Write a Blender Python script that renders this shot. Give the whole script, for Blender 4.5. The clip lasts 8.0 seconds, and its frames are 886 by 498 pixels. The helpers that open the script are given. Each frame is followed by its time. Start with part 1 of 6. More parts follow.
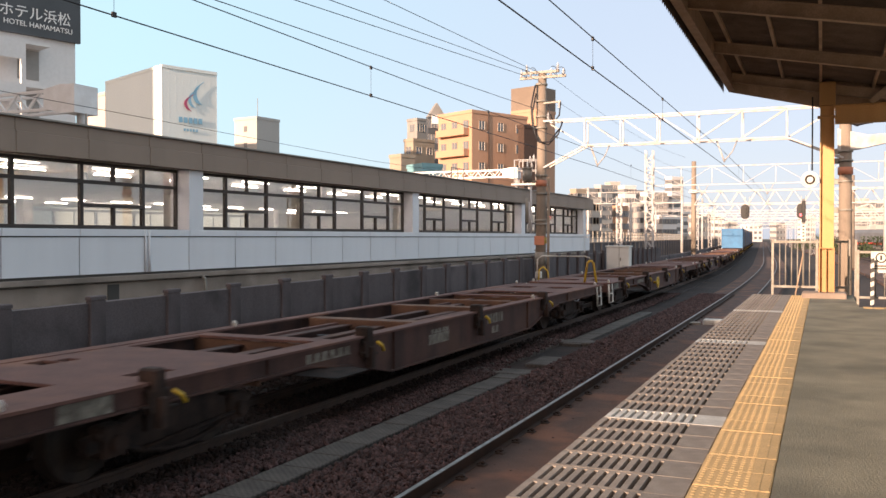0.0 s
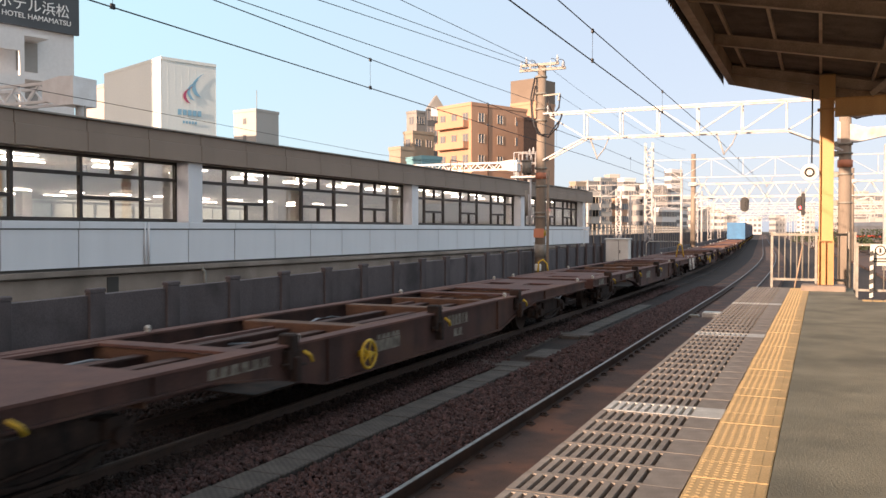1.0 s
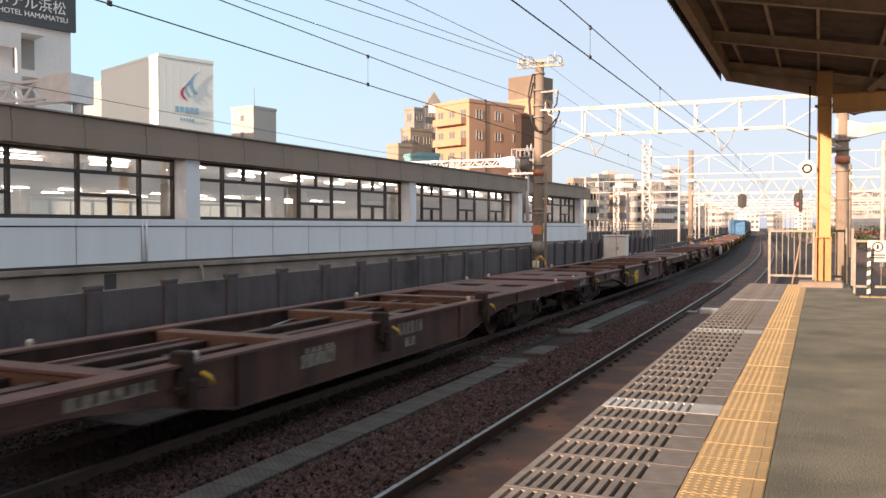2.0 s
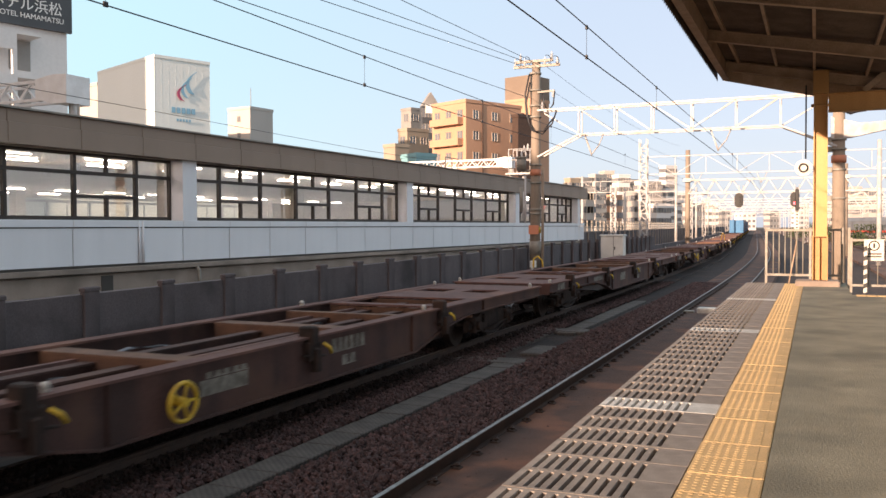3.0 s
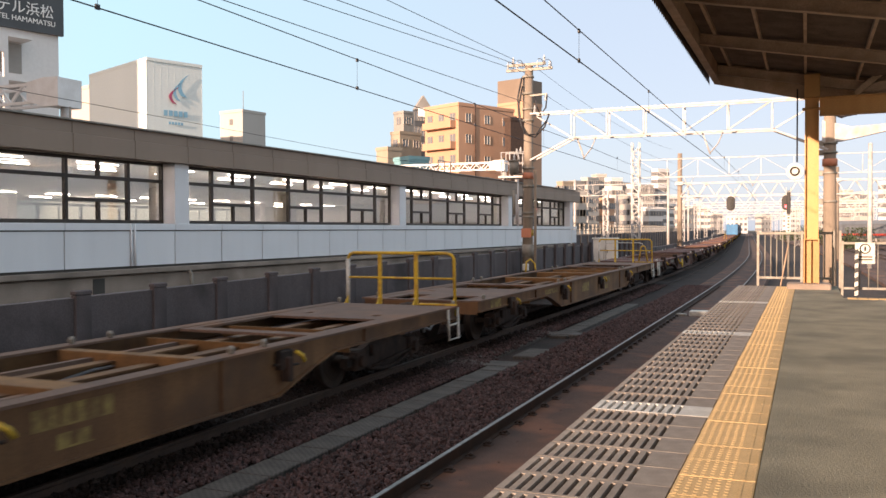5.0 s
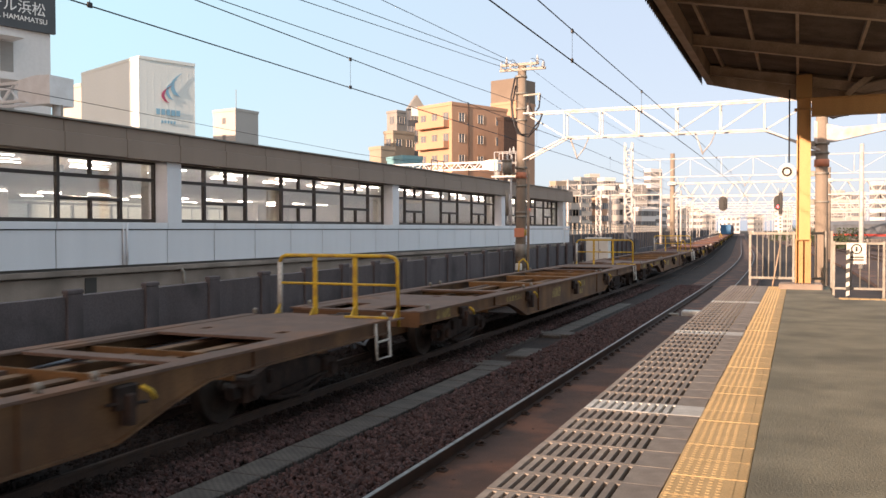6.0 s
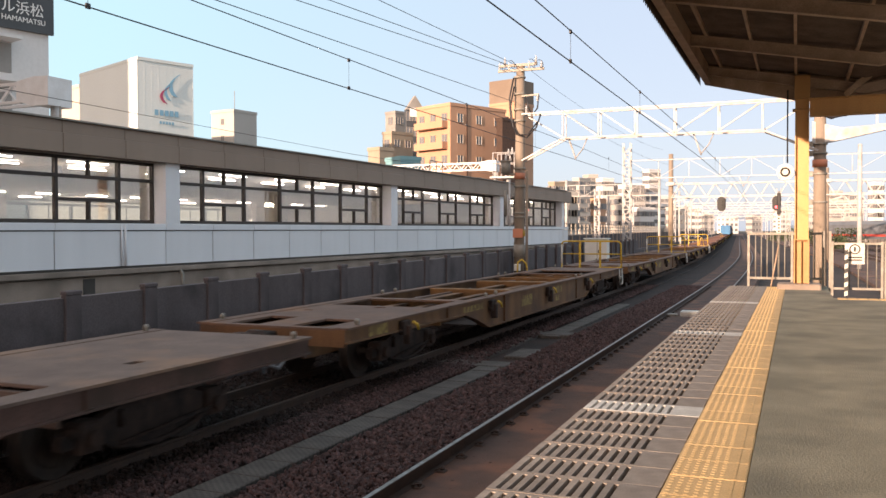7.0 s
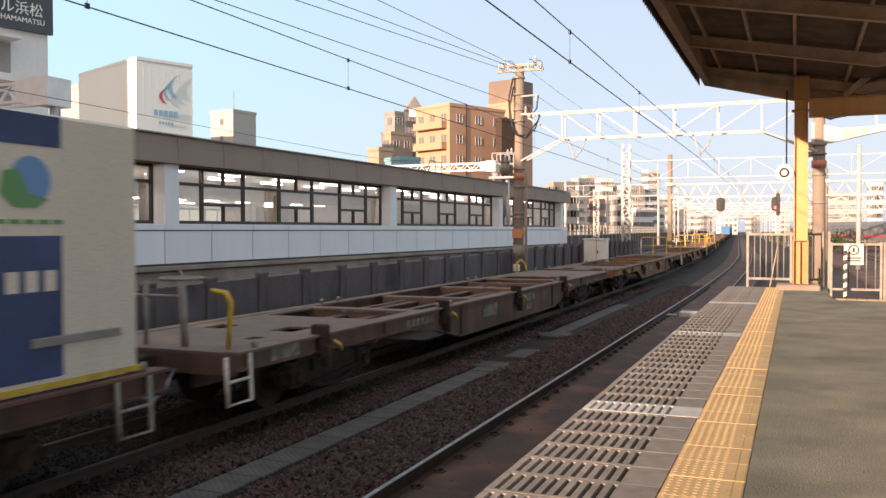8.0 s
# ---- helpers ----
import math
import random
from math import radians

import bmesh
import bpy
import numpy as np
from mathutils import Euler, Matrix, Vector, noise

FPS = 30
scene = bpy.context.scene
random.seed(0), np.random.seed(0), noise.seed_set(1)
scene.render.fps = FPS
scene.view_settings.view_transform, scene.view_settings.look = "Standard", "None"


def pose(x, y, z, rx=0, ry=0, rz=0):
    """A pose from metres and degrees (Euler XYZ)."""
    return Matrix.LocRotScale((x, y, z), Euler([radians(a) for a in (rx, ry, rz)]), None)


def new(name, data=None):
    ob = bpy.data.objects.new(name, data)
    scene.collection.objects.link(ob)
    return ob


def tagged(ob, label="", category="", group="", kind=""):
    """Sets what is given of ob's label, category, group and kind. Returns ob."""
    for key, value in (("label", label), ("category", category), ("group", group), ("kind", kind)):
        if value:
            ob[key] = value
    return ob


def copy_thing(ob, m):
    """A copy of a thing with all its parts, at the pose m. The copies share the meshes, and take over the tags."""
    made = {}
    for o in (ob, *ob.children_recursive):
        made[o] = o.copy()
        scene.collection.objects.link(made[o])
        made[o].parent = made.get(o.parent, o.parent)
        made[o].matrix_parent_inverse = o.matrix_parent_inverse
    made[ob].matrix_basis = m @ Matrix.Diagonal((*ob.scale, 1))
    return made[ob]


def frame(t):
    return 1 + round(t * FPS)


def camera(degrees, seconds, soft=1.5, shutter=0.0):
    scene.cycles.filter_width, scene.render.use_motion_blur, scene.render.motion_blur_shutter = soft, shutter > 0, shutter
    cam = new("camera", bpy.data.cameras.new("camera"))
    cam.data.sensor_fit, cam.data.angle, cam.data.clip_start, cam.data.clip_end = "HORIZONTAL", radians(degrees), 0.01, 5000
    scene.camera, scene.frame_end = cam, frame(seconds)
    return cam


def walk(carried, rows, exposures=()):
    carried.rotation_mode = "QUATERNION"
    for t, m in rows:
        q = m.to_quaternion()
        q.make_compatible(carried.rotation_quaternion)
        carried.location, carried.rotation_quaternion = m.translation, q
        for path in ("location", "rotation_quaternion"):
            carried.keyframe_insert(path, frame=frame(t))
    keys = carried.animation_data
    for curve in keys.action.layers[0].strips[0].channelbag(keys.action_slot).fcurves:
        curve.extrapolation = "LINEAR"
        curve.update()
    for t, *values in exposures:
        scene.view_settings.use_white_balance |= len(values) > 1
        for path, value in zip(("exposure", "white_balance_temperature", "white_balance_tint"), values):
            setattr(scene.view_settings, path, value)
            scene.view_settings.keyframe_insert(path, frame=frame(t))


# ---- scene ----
cam = camera(54.18, 8.0, 1.5, 0.12)
EYE_Z = 1.48
TURNS = [
    (0.0, 89.215, 0.0, 23.64), (0.5, 89.034, 0.085, 23.666), (1.0, 88.724, -0.026, 23.601), (1.5, 88.544, -0.027, 23.549),
    (3.0, 88.531, 0.225, 23.268), (3.5, 88.654, 0.287, 23.363), (4.0, 88.703, 0.518, 23.18), (4.5, 88.74, 0.378, 23.038),
    (6.0, 88.704, 0.11, 22.327), (6.5, 88.711, 0.122, 22.233), (7.0, 88.75, 0.177, 22.235), (7.5, 88.776, 0.155, 22.239),
    (8.0, 88.767, 0.12, 22.181)]
walk(cam, [(t, pose(0, 0, EYE_Z, rx, ry, rz)) for t, rx, ry, rz in TURNS], [(0.0, 1.7, 7450, 24), (8.0, 1.7, 7450, 24)])

# ------------------------------------------------------------ sky and sun
SUN_FROM = Vector((-0.31, -0.95, 0.0)).normalized()
SUN_UP = radians(11)
world = bpy.data.worlds.new("world")
scene.world = world
world.use_nodes = True
wn = world.node_tree.nodes
sky = wn.new("ShaderNodeTexSky")
sky.sky_type = "NISHITA"
sky.sun_disc = False
sky.sun_elevation = SUN_UP
sky.sun_rotation = math.atan2(SUN_FROM.x, SUN_FROM.y)
sky.air_density, sky.dust_density, sky.ozone_density = 1.0, 1.0, 2.0
wn["Background"].inputs["Strength"].default_value = 0.15
haze = wn.new("ShaderNodeMix")
haze.data_type = "RGBA"
haze.inputs["Factor"].default_value = 0.9
tone = wn.new("ShaderNodeValToRGB")
for at, tint in ((0.0, (0.47, 0.6, 0.78)), (0.1, (0.47, 0.65, 0.83)), (0.28, (0.46, 0.83, 0.99)), (0.5, (0.55, 0.82, 0.95)), (0.95, (1.0, 0.82, 0.69))):
    stop = tone.color_ramp.elements[0] if at == 0.0 else tone.color_ramp.elements[-1] if at == 0.95 else tone.color_ramp.elements.new(at)
    stop.position, stop.color = at, (*tint, 1)
place, toward, half = wn.new("ShaderNodeTexCoord"), wn.new("ShaderNodeVectorMath"), wn.new("ShaderNodeMath")
toward.operation, half.operation = "DOT_PRODUCT", "MULTIPLY_ADD"
toward.inputs[1].default_value = (SUN_FROM.x, SUN_FROM.y, 0.12)
half.inputs[1].default_value, half.inputs[2].default_value = 0.5, 0.5
raise_up = wn.new("ShaderNodeMix")
raise_up.data_type, raise_up.blend_type = "RGBA", "MULTIPLY"
raise_up.inputs["Factor"].default_value = 1.0
raise_up.inputs["B"].default_value = (2.3, 2.3, 2.3, 1)
world.node_tree.links.new(place.outputs["Generated"], toward.inputs[0])
world.node_tree.links.new(toward.outputs["Value"], half.inputs[0])
world.node_tree.links.new(half.outputs[0], tone.inputs["Fac"])
world.node_tree.links.new(tone.outputs["Color"], raise_up.inputs["A"])
world.node_tree.links.new(raise_up.outputs["Result"], haze.inputs["B"])
world.node_tree.links.new(sky.outputs["Color"], haze.inputs["A"])
world.node_tree.links.new(haze.outputs["Result"], wn["Background"].inputs["Color"])
sun_data = bpy.data.lights.new("sun", "SUN")
sun_data.energy, sun_data.angle, sun_data.color = 3.0, radians(0.6), (1.0, 0.8, 0.6)
sun = new("sun", sun_data)
sun_to = Vector((-SUN_FROM.x * math.cos(SUN_UP), -SUN_FROM.y * math.cos(SUN_UP), -math.sin(SUN_UP)))
sun.matrix_world = Matrix.Translation((0, -30, 60)) @ sun_to.to_track_quat("-Z", "Y").to_matrix().to_4x4()


# ------------------------------------------------------------ materials
def material(name, base, rough=0.7, metal=0.0, second=None, size=3.0, fine=60.0, bump=0.15, mix=0.5, stain=None, streak=False, island=0.0, spec=0.5, grit=0.5):
    """Two scales of colour variation, a stain tone, optional upright streaks, and a fine relief."""
    m = bpy.data.materials.new(name)
    m.use_nodes = True
    n, l = m.node_tree.nodes, m.node_tree.links
    b = n["Principled BSDF"]
    b.inputs["Roughness"].default_value, b.inputs["Metallic"].default_value = rough, metal
    b.inputs["Specular IOR Level"].default_value = spec
    tc = n.new("ShaderNodeTexCoord")
    second = second or tuple(c * 0.7 for c in base)
    large = n.new("ShaderNodeTexNoise")
    large.inputs["Scale"].default_value, large.inputs["Detail"].default_value = size, 5
    small = n.new("ShaderNodeTexNoise")
    small.inputs["Scale"].default_value, small.inputs["Detail"].default_value = fine, 4
    coords = tc.outputs["Object"]
    if streak:
        mp = n.new("ShaderNodeMapping")
        mp.inputs["Scale"].default_value = (1, 1, 0.12)
        l.new(coords, mp.inputs["Vector"])
        l.new(mp.outputs["Vector"], large.inputs["Vector"])
    else:
        l.new(coords, large.inputs["Vector"])
    l.new(coords, small.inputs["Vector"])
    ramp = n.new("ShaderNodeValToRGB")
    ramp.color_ramp.elements[0].position, ramp.color_ramp.elements[1].position = 0.5 - 0.25 * mix, 0.5 + 0.35 * mix
    ramp.color_ramp.elements[0].color, ramp.color_ramp.elements[1].color = (*second, 1), (*base, 1)
    l.new(large.outputs["Fac"], ramp.inputs["Fac"])
    grain = n.new("ShaderNodeMix")
    grain.data_type, grain.blend_type = "RGBA", "MULTIPLY"
    grain.inputs["Factor"].default_value = grit
    gr = n.new("ShaderNodeValToRGB")
    gr.color_ramp.elements[0].color, gr.color_ramp.elements[1].color = (0.55, 0.55, 0.55, 1), (1, 1, 1, 1)
    gr.color_ramp.elements[0].position, gr.color_ramp.elements[1].position = 0.35, 0.6
    l.new(small.outputs["Fac"], gr.inputs["Fac"])
    l.new(ramp.outputs["Color"], grain.inputs["A"])
    l.new(gr.outputs["Color"], grain.inputs["B"])
    out = grain.outputs["Result"]
    if stain:
        st = n.new("ShaderNodeTexNoise")
        st.inputs["Scale"].default_value, st.inputs["Detail"].default_value = size * 0.45, 7
        l.new(coords, st.inputs["Vector"])
        sr = n.new("ShaderNodeValToRGB")
        sr.color_ramp.elements[0].position, sr.color_ramp.elements[1].position = 0.52, 0.68
        l.new(st.outputs["Fac"], sr.inputs["Fac"])
        sm = n.new("ShaderNodeMix")
        sm.data_type = "RGBA"
        sm.inputs["B"].default_value = (*stain, 1)
        l.new(sr.outputs["Color"], sm.inputs["Factor"])
        l.new(out, sm.inputs["A"])
        out = sm.outputs["Result"]
    if island:
        geo = n.new("ShaderNodeNewGeometry")
        info = n.new("ShaderNodeObjectInfo")
        add = n.new("ShaderNodeMath")
        add.operation = "ADD"
        l.new(geo.outputs["Random Per Island"], add.inputs[0])
        l.new(info.outputs["Random"], add.inputs[1])
        rng = n.new("ShaderNodeMapRange")
        rng.inputs["From Max"].default_value = 2.0
        rng.inputs["To Min"].default_value, rng.inputs["To Max"].default_value = 1 - island, 1 + island
        l.new(add.outputs[0], rng.inputs["Value"])
        hv = n.new("ShaderNodeHueSaturation")
        l.new(rng.outputs["Result"], hv.inputs["Value"])
        l.new(out, hv.inputs["Color"])
        out = hv.outputs["Color"]
    l.new(out, b.inputs["Base Color"])
    if bump:
        bp = n.new("ShaderNodeBump")
        bp.inputs["Strength"].default_value, bp.inputs["Distance"].default_value = bump, 0.01
        l.new(small.outputs["Fac"], bp.inputs["Height"])
        l.new(bp.outputs["Normal"], b.inputs["Normal"])
    return m


def plain(name, base, rough=0.5, metal=0.0):
    m = bpy.data.materials.new(name)
    m.use_nodes = True
    b = m.node_tree.nodes["Principled BSDF"]
    b.inputs["Base Color"].default_value = (*base, 1)
    b.inputs["Roughness"].default_value, b.inputs["Metallic"].default_value = rough, metal
    return m


def glow(name, base, strength):
    m = plain(name, base)
    b = m.node_tree.nodes["Principled BSDF"]
    b.inputs["Emission Color"].default_value = (*base, 1)
    b.inputs["Emission Strength"].default_value = strength
    return m


def glass(name, tint=(0.9, 0.95, 0.95), clear=0.75):
    """A thin pane: mostly clear, with a mirror share."""
    m = bpy.data.materials.new(name)
    m.use_nodes = True
    n, l = m.node_tree.nodes, m.node_tree.links
    n.remove(n["Principled BSDF"])
    tr, gl, mx = n.new("ShaderNodeBsdfTransparent"), n.new("ShaderNodeBsdfGlossy"), n.new("ShaderNodeMixShader")
    mx.inputs["Fac"].default_value = 1 - clear
    tr.inputs["Color"].default_value = (*tint, 1)
    gl.inputs["Roughness"].default_value = 0.02
    l.new(tr.outputs["BSDF"], mx.inputs[1])
    l.new(gl.outputs["BSDF"], mx.inputs[2])
    l.new(mx.outputs["Shader"], n["Material Output"].inputs["Surface"])
    return m


def milky(name, base):
    """Frosted glass that passes scattered daylight."""
    m = bpy.data.materials.new(name)
    m.use_nodes = True
    n, l = m.node_tree.nodes, m.node_tree.links
    n.remove(n["Principled BSDF"])
    tr, df, mx = n.new("ShaderNodeBsdfTranslucent"), n.new("ShaderNodeBsdfDiffuse"), n.new("ShaderNodeMixShader")
    tr.inputs["Color"].default_value = df.inputs["Color"].default_value = (*base, 1)
    mx.inputs["Fac"].default_value = 0.35
    l.new(tr.outputs["BSDF"], mx.inputs[1])
    l.new(df.outputs["BSDF"], mx.inputs[2])
    l.new(mx.outputs["Shader"], n["Material Output"].inputs["Surface"])
    return m


M = {}
M["asphalt"] = material("asphalt", (0.312, 0.292, 0.216), 0.9, second=(0.18, 0.17, 0.126), size=1.6, fine=62, bump=1.0, stain=(0.126, 0.119, 0.09), mix=0.8)
M["slab"] = material("slab", (0.356, 0.314, 0.278), 0.85, second=(0.23, 0.199, 0.18), size=4, fine=120, bump=0.3, island=0.14)
M["slab_white"] = material("slab_white", (0.66, 0.66, 0.64), 0.7, second=(0.5, 0.5, 0.48), size=7, fine=90, bump=0.2)
M["tactile"] = material("tactile", (0.68, 0.47, 0.23), 0.75, second=(0.6, 0.41, 0.2), size=5, fine=90, bump=0.15, island=0.08)
M["concrete"] = material("concrete", (0.387, 0.309, 0.264), 0.9, second=(0.299, 0.239, 0.202), size=1.2, fine=50, bump=0.3, streak=True, stain=(0.194, 0.157, 0.132), grit=0.3)
M["concrete_dark"] = material("concrete_dark", (0.144, 0.119, 0.126), 0.92, second=(0.0918, 0.0756, 0.0796), size=1.6, fine=45, bump=0.35, streak=True, stain=(0.0481, 0.0402, 0.043), mix=0.8)
M["trough"] = material("trough", (0.128, 0.114, 0.105), 0.9, second=(0.0808, 0.072, 0.0666), size=3, fine=70, bump=0.4, island=0.12)
def studded(m, step):
    """A fine chequered relief and tone on a cast surface."""
    n, l = m.node_tree.nodes, m.node_tree.links
    b = n["Principled BSDF"]
    was = b.inputs["Base Color"].links[0].from_socket
    tc, ch, mx, bp = n.new("ShaderNodeTexCoord"), n.new("ShaderNodeTexChecker"), n.new("ShaderNodeMix"), n.new("ShaderNodeBump")
    ch.inputs["Scale"].default_value = 1 / step
    ch.inputs["Color1"].default_value, ch.inputs["Color2"].default_value = (0.72, 0.72, 0.72, 1), (1.15, 1.15, 1.15, 1)
    mx.data_type, mx.blend_type = "RGBA", "MULTIPLY"
    mx.inputs["Factor"].default_value = 0.8
    bp.inputs["Strength"].default_value, bp.inputs["Distance"].default_value = 0.6, 0.006
    l.new(tc.outputs["Object"], ch.inputs["Vector"])
    l.new(was, mx.inputs["A"])
    l.new(ch.outputs["Color"], mx.inputs["B"])
    l.new(mx.outputs["Result"], b.inputs["Base Color"])
    l.new(ch.outputs["Fac"], bp.inputs["Height"])
    l.new(bp.outputs["Normal"], b.inputs["Normal"])


studded(M["trough"], 0.042)
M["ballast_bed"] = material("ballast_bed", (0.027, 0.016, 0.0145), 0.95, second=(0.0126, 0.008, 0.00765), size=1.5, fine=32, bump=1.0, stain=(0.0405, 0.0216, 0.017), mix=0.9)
M["stones"] = material("stones", (0.112, 0.0634, 0.0623), 0.9, second=(0.043, 0.0252, 0.0258), size=9, fine=80, bump=0.4, island=0.75)
M["rust_bed"] = material("rust_bed", (0.128, 0.0699, 0.0544), 0.95, second=(0.068, 0.0426, 0.0368), size=2.2, fine=60, bump=0.9, stain=(0.196, 0.0874, 0.056), mix=0.8)
M["sleeper"] = material("sleeper", (0.13, 0.1, 0.085), 0.9, second=(0.08, 0.06, 0.05), size=5, fine=70, bump=0.4, island=0.15)
M["rail_side"] = material("rail_side", (0.075, 0.042, 0.03), 0.75, second=(0.05, 0.03, 0.024), size=3, fine=80, bump=0.2)
M["rail_top"] = material("rail_top", (0.34, 0.31, 0.3), 0.5, metal=1.0, second=(0.22, 0.18, 0.16), size=8, fine=100, bump=0.02)
M["panel_white"] = material("panel_white", (0.76, 0.78, 0.82), 0.45, second=(0.7, 0.72, 0.76), size=1.2, fine=400, bump=0.03, streak=True, island=0.03, grit=0.12)
M["fascia"] = material("fascia", (0.297, 0.22, 0.173), 0.6, second=(0.258, 0.193, 0.151), size=1.0, fine=300, bump=0.05, streak=True, island=0.05, grit=0.12)
M["frame_dark"] = material("frame_dark", (0.045, 0.034, 0.028), 0.5, size=4, bump=0.05)
M["joint"] = plain("joint", (0.06, 0.055, 0.05), 0.8)
M["glass"] = glass("glass", (0.88, 0.9, 0.89), 0.86)
M["inner_wall"] = material("inner_wall", (0.82, 0.79, 0.75), 0.8, second=(0.77, 0.74, 0.7), size=1, bump=0.05, grit=0.1)
M["tube"] = glow("tube", (1.0, 0.95, 0.9), 12.0)
M["steel_white"] = material("steel_white", (0.5, 0.5, 0.51), 0.5, second=(0.41, 0.4, 0.4), size=5, fine=60, bump=0.08, stain=(0.36, 0.31, 0.27), grit=0.25)
M["galv"] = material("galv", (0.33, 0.31, 0.28), 0.6, metal=0.2, second=(0.25, 0.23, 0.2), size=6, fine=70, bump=0.08)
M["pole_concrete"] = material("pole_concrete", (0.36, 0.29, 0.23), 0.85, second=(0.26, 0.21, 0.17), size=3, fine=60, bump=0.2, streak=True)
M["wire"] = plain("wire", (0.02, 0.02, 0.025), 0.5)
M["insulator"] = plain("insulator", (0.55, 0.56, 0.58), 0.3)
M["roof_under"] = material("roof_under", (0.17, 0.115, 0.09), 0.8, second=(0.11, 0.075, 0.058), size=2, fine=40, bump=0.15)
M["beam_paint"] = material("beam_paint", (0.48, 0.34, 0.25), 0.6, second=(0.38, 0.27, 0.19), size=3, fine=50, bump=0.1, stain=(0.3, 0.2, 0.13))
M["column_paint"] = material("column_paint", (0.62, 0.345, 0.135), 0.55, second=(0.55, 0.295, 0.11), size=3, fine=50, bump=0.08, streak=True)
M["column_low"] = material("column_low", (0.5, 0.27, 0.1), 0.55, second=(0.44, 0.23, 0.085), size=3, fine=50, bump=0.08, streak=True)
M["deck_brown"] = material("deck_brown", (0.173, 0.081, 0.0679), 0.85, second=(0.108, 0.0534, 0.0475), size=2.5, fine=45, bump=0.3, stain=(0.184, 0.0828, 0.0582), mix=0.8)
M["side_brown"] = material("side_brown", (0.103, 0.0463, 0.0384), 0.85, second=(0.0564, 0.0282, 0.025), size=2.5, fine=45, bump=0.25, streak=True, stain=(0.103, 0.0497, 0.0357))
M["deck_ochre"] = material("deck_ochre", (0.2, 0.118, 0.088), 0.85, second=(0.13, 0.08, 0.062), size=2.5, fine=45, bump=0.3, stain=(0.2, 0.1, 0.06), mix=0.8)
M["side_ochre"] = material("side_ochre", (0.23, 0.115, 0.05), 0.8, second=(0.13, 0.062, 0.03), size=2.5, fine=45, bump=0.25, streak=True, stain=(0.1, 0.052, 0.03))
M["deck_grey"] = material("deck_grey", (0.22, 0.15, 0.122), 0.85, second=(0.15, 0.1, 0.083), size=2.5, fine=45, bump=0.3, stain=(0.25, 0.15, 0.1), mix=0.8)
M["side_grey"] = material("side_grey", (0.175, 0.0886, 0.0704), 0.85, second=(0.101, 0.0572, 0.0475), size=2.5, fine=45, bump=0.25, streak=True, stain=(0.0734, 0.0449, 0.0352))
M["cross_brown"] = material("cross_brown", (0.187, 0.0984, 0.063), 0.85, second=(0.128, 0.0697, 0.0495), size=3, fine=45, bump=0.3)
M["cross_ochre"] = material("cross_ochre", (0.281, 0.139, 0.0522), 0.85, second=(0.187, 0.0984, 0.0427), size=3, fine=45, bump=0.3)
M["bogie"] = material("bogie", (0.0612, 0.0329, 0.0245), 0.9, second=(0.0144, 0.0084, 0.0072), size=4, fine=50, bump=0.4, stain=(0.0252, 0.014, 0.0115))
M["wheel"] = material("wheel", (0.07, 0.05, 0.04), 0.6, metal=0.4, second=(0.045, 0.034, 0.03), size=6, fine=60, bump=0.2)
M["pin_white"] = material("pin_white", (0.72, 0.7, 0.66), 0.5, size=20, bump=0.05)
M["yellow"] = material("yellow", (0.72, 0.47, 0.035), 0.5, second=(0.6, 0.37, 0.03), size=8, fine=60, bump=0.08, stain=(0.4, 0.22, 0.04))
M["hose"] = plain("hose", (0.26, 0.27, 0.3), 0.4)
M["paint_mark"] = material("paint_mark", (0.3, 0.28, 0.24), 0.8, second=(0.14, 0.12, 0.1), size=9, fine=60, bump=0.05)
M["paint_ochre"] = material("paint_ochre", (0.38, 0.28, 0.09), 0.8, second=(0.2, 0.12, 0.05), size=9, fine=60, bump=0.05)
M["cont_blue"] = material("cont_blue", (0.03, 0.2, 0.42), 0.5, second=(0.024, 0.16, 0.34), size=1.5, bump=0.05)
M["cont_grey"] = material("cont_grey", (0.2, 0.19, 0.2), 0.6, size=1.5, bump=0.05)
M["cont_white"] = material("cont_white", (0.74, 0.68, 0.58), 0.5, second=(0.66, 0.6, 0.5), size=1.2, bump=0.05, streak=True)
M["cont_navy"] = material("cont_navy", (0.035, 0.07, 0.2), 0.5, size=1.5, bump=0.03)
M["mark_green"] = plain("mark_green", (0.1, 0.3, 0.12), 0.5)
M["mark_sky"] = plain("mark_sky", (0.12, 0.28, 0.55), 0.5)
M["mark_teal"] = plain("mark_teal", (0.2, 0.42, 0.58), 0.5)
M["mark_wine"] = plain("mark_wine", (0.42, 0.07, 0.15), 0.5)
M["frosted"] = milky("frosted", (0.8, 0.86, 0.84))
# dust-stained stones, with the shade by the train put into the colour too
M["shaded_stained_stones"] = material("shaded_stained_stones", (0.044, 0.0252, 0.0213), 0.95, second=(0.0176, 0.0104, 0.00912), size=9, fine=80, bump=0.4, island=0.6)
M["rail_dull"] = material("rail_dull", (0.1, 0.06, 0.045), 0.6, metal=0.3, second=(0.07, 0.045, 0.035), size=6, fine=90, bump=0.05)
M["cabinet_white"] = material("cabinet_white", (0.74, 0.74, 0.71), 0.5, second=(0.66, 0.66, 0.63), size=2, fine=40, bump=0.04, grit=0.15)
M["signal_black"] = plain("signal_black", (0.015, 0.015, 0.016), 0.6)
M["signal_red"] = glow("signal_red", (1.0, 0.05, 0.06), 3.0)
M["bldg_white"] = material("bldg_white", (0.7, 0.7, 0.71), 0.8, second=(0.64, 0.64, 0.65), size=0.15, fine=4, bump=0.02, streak=True, grit=0.12)
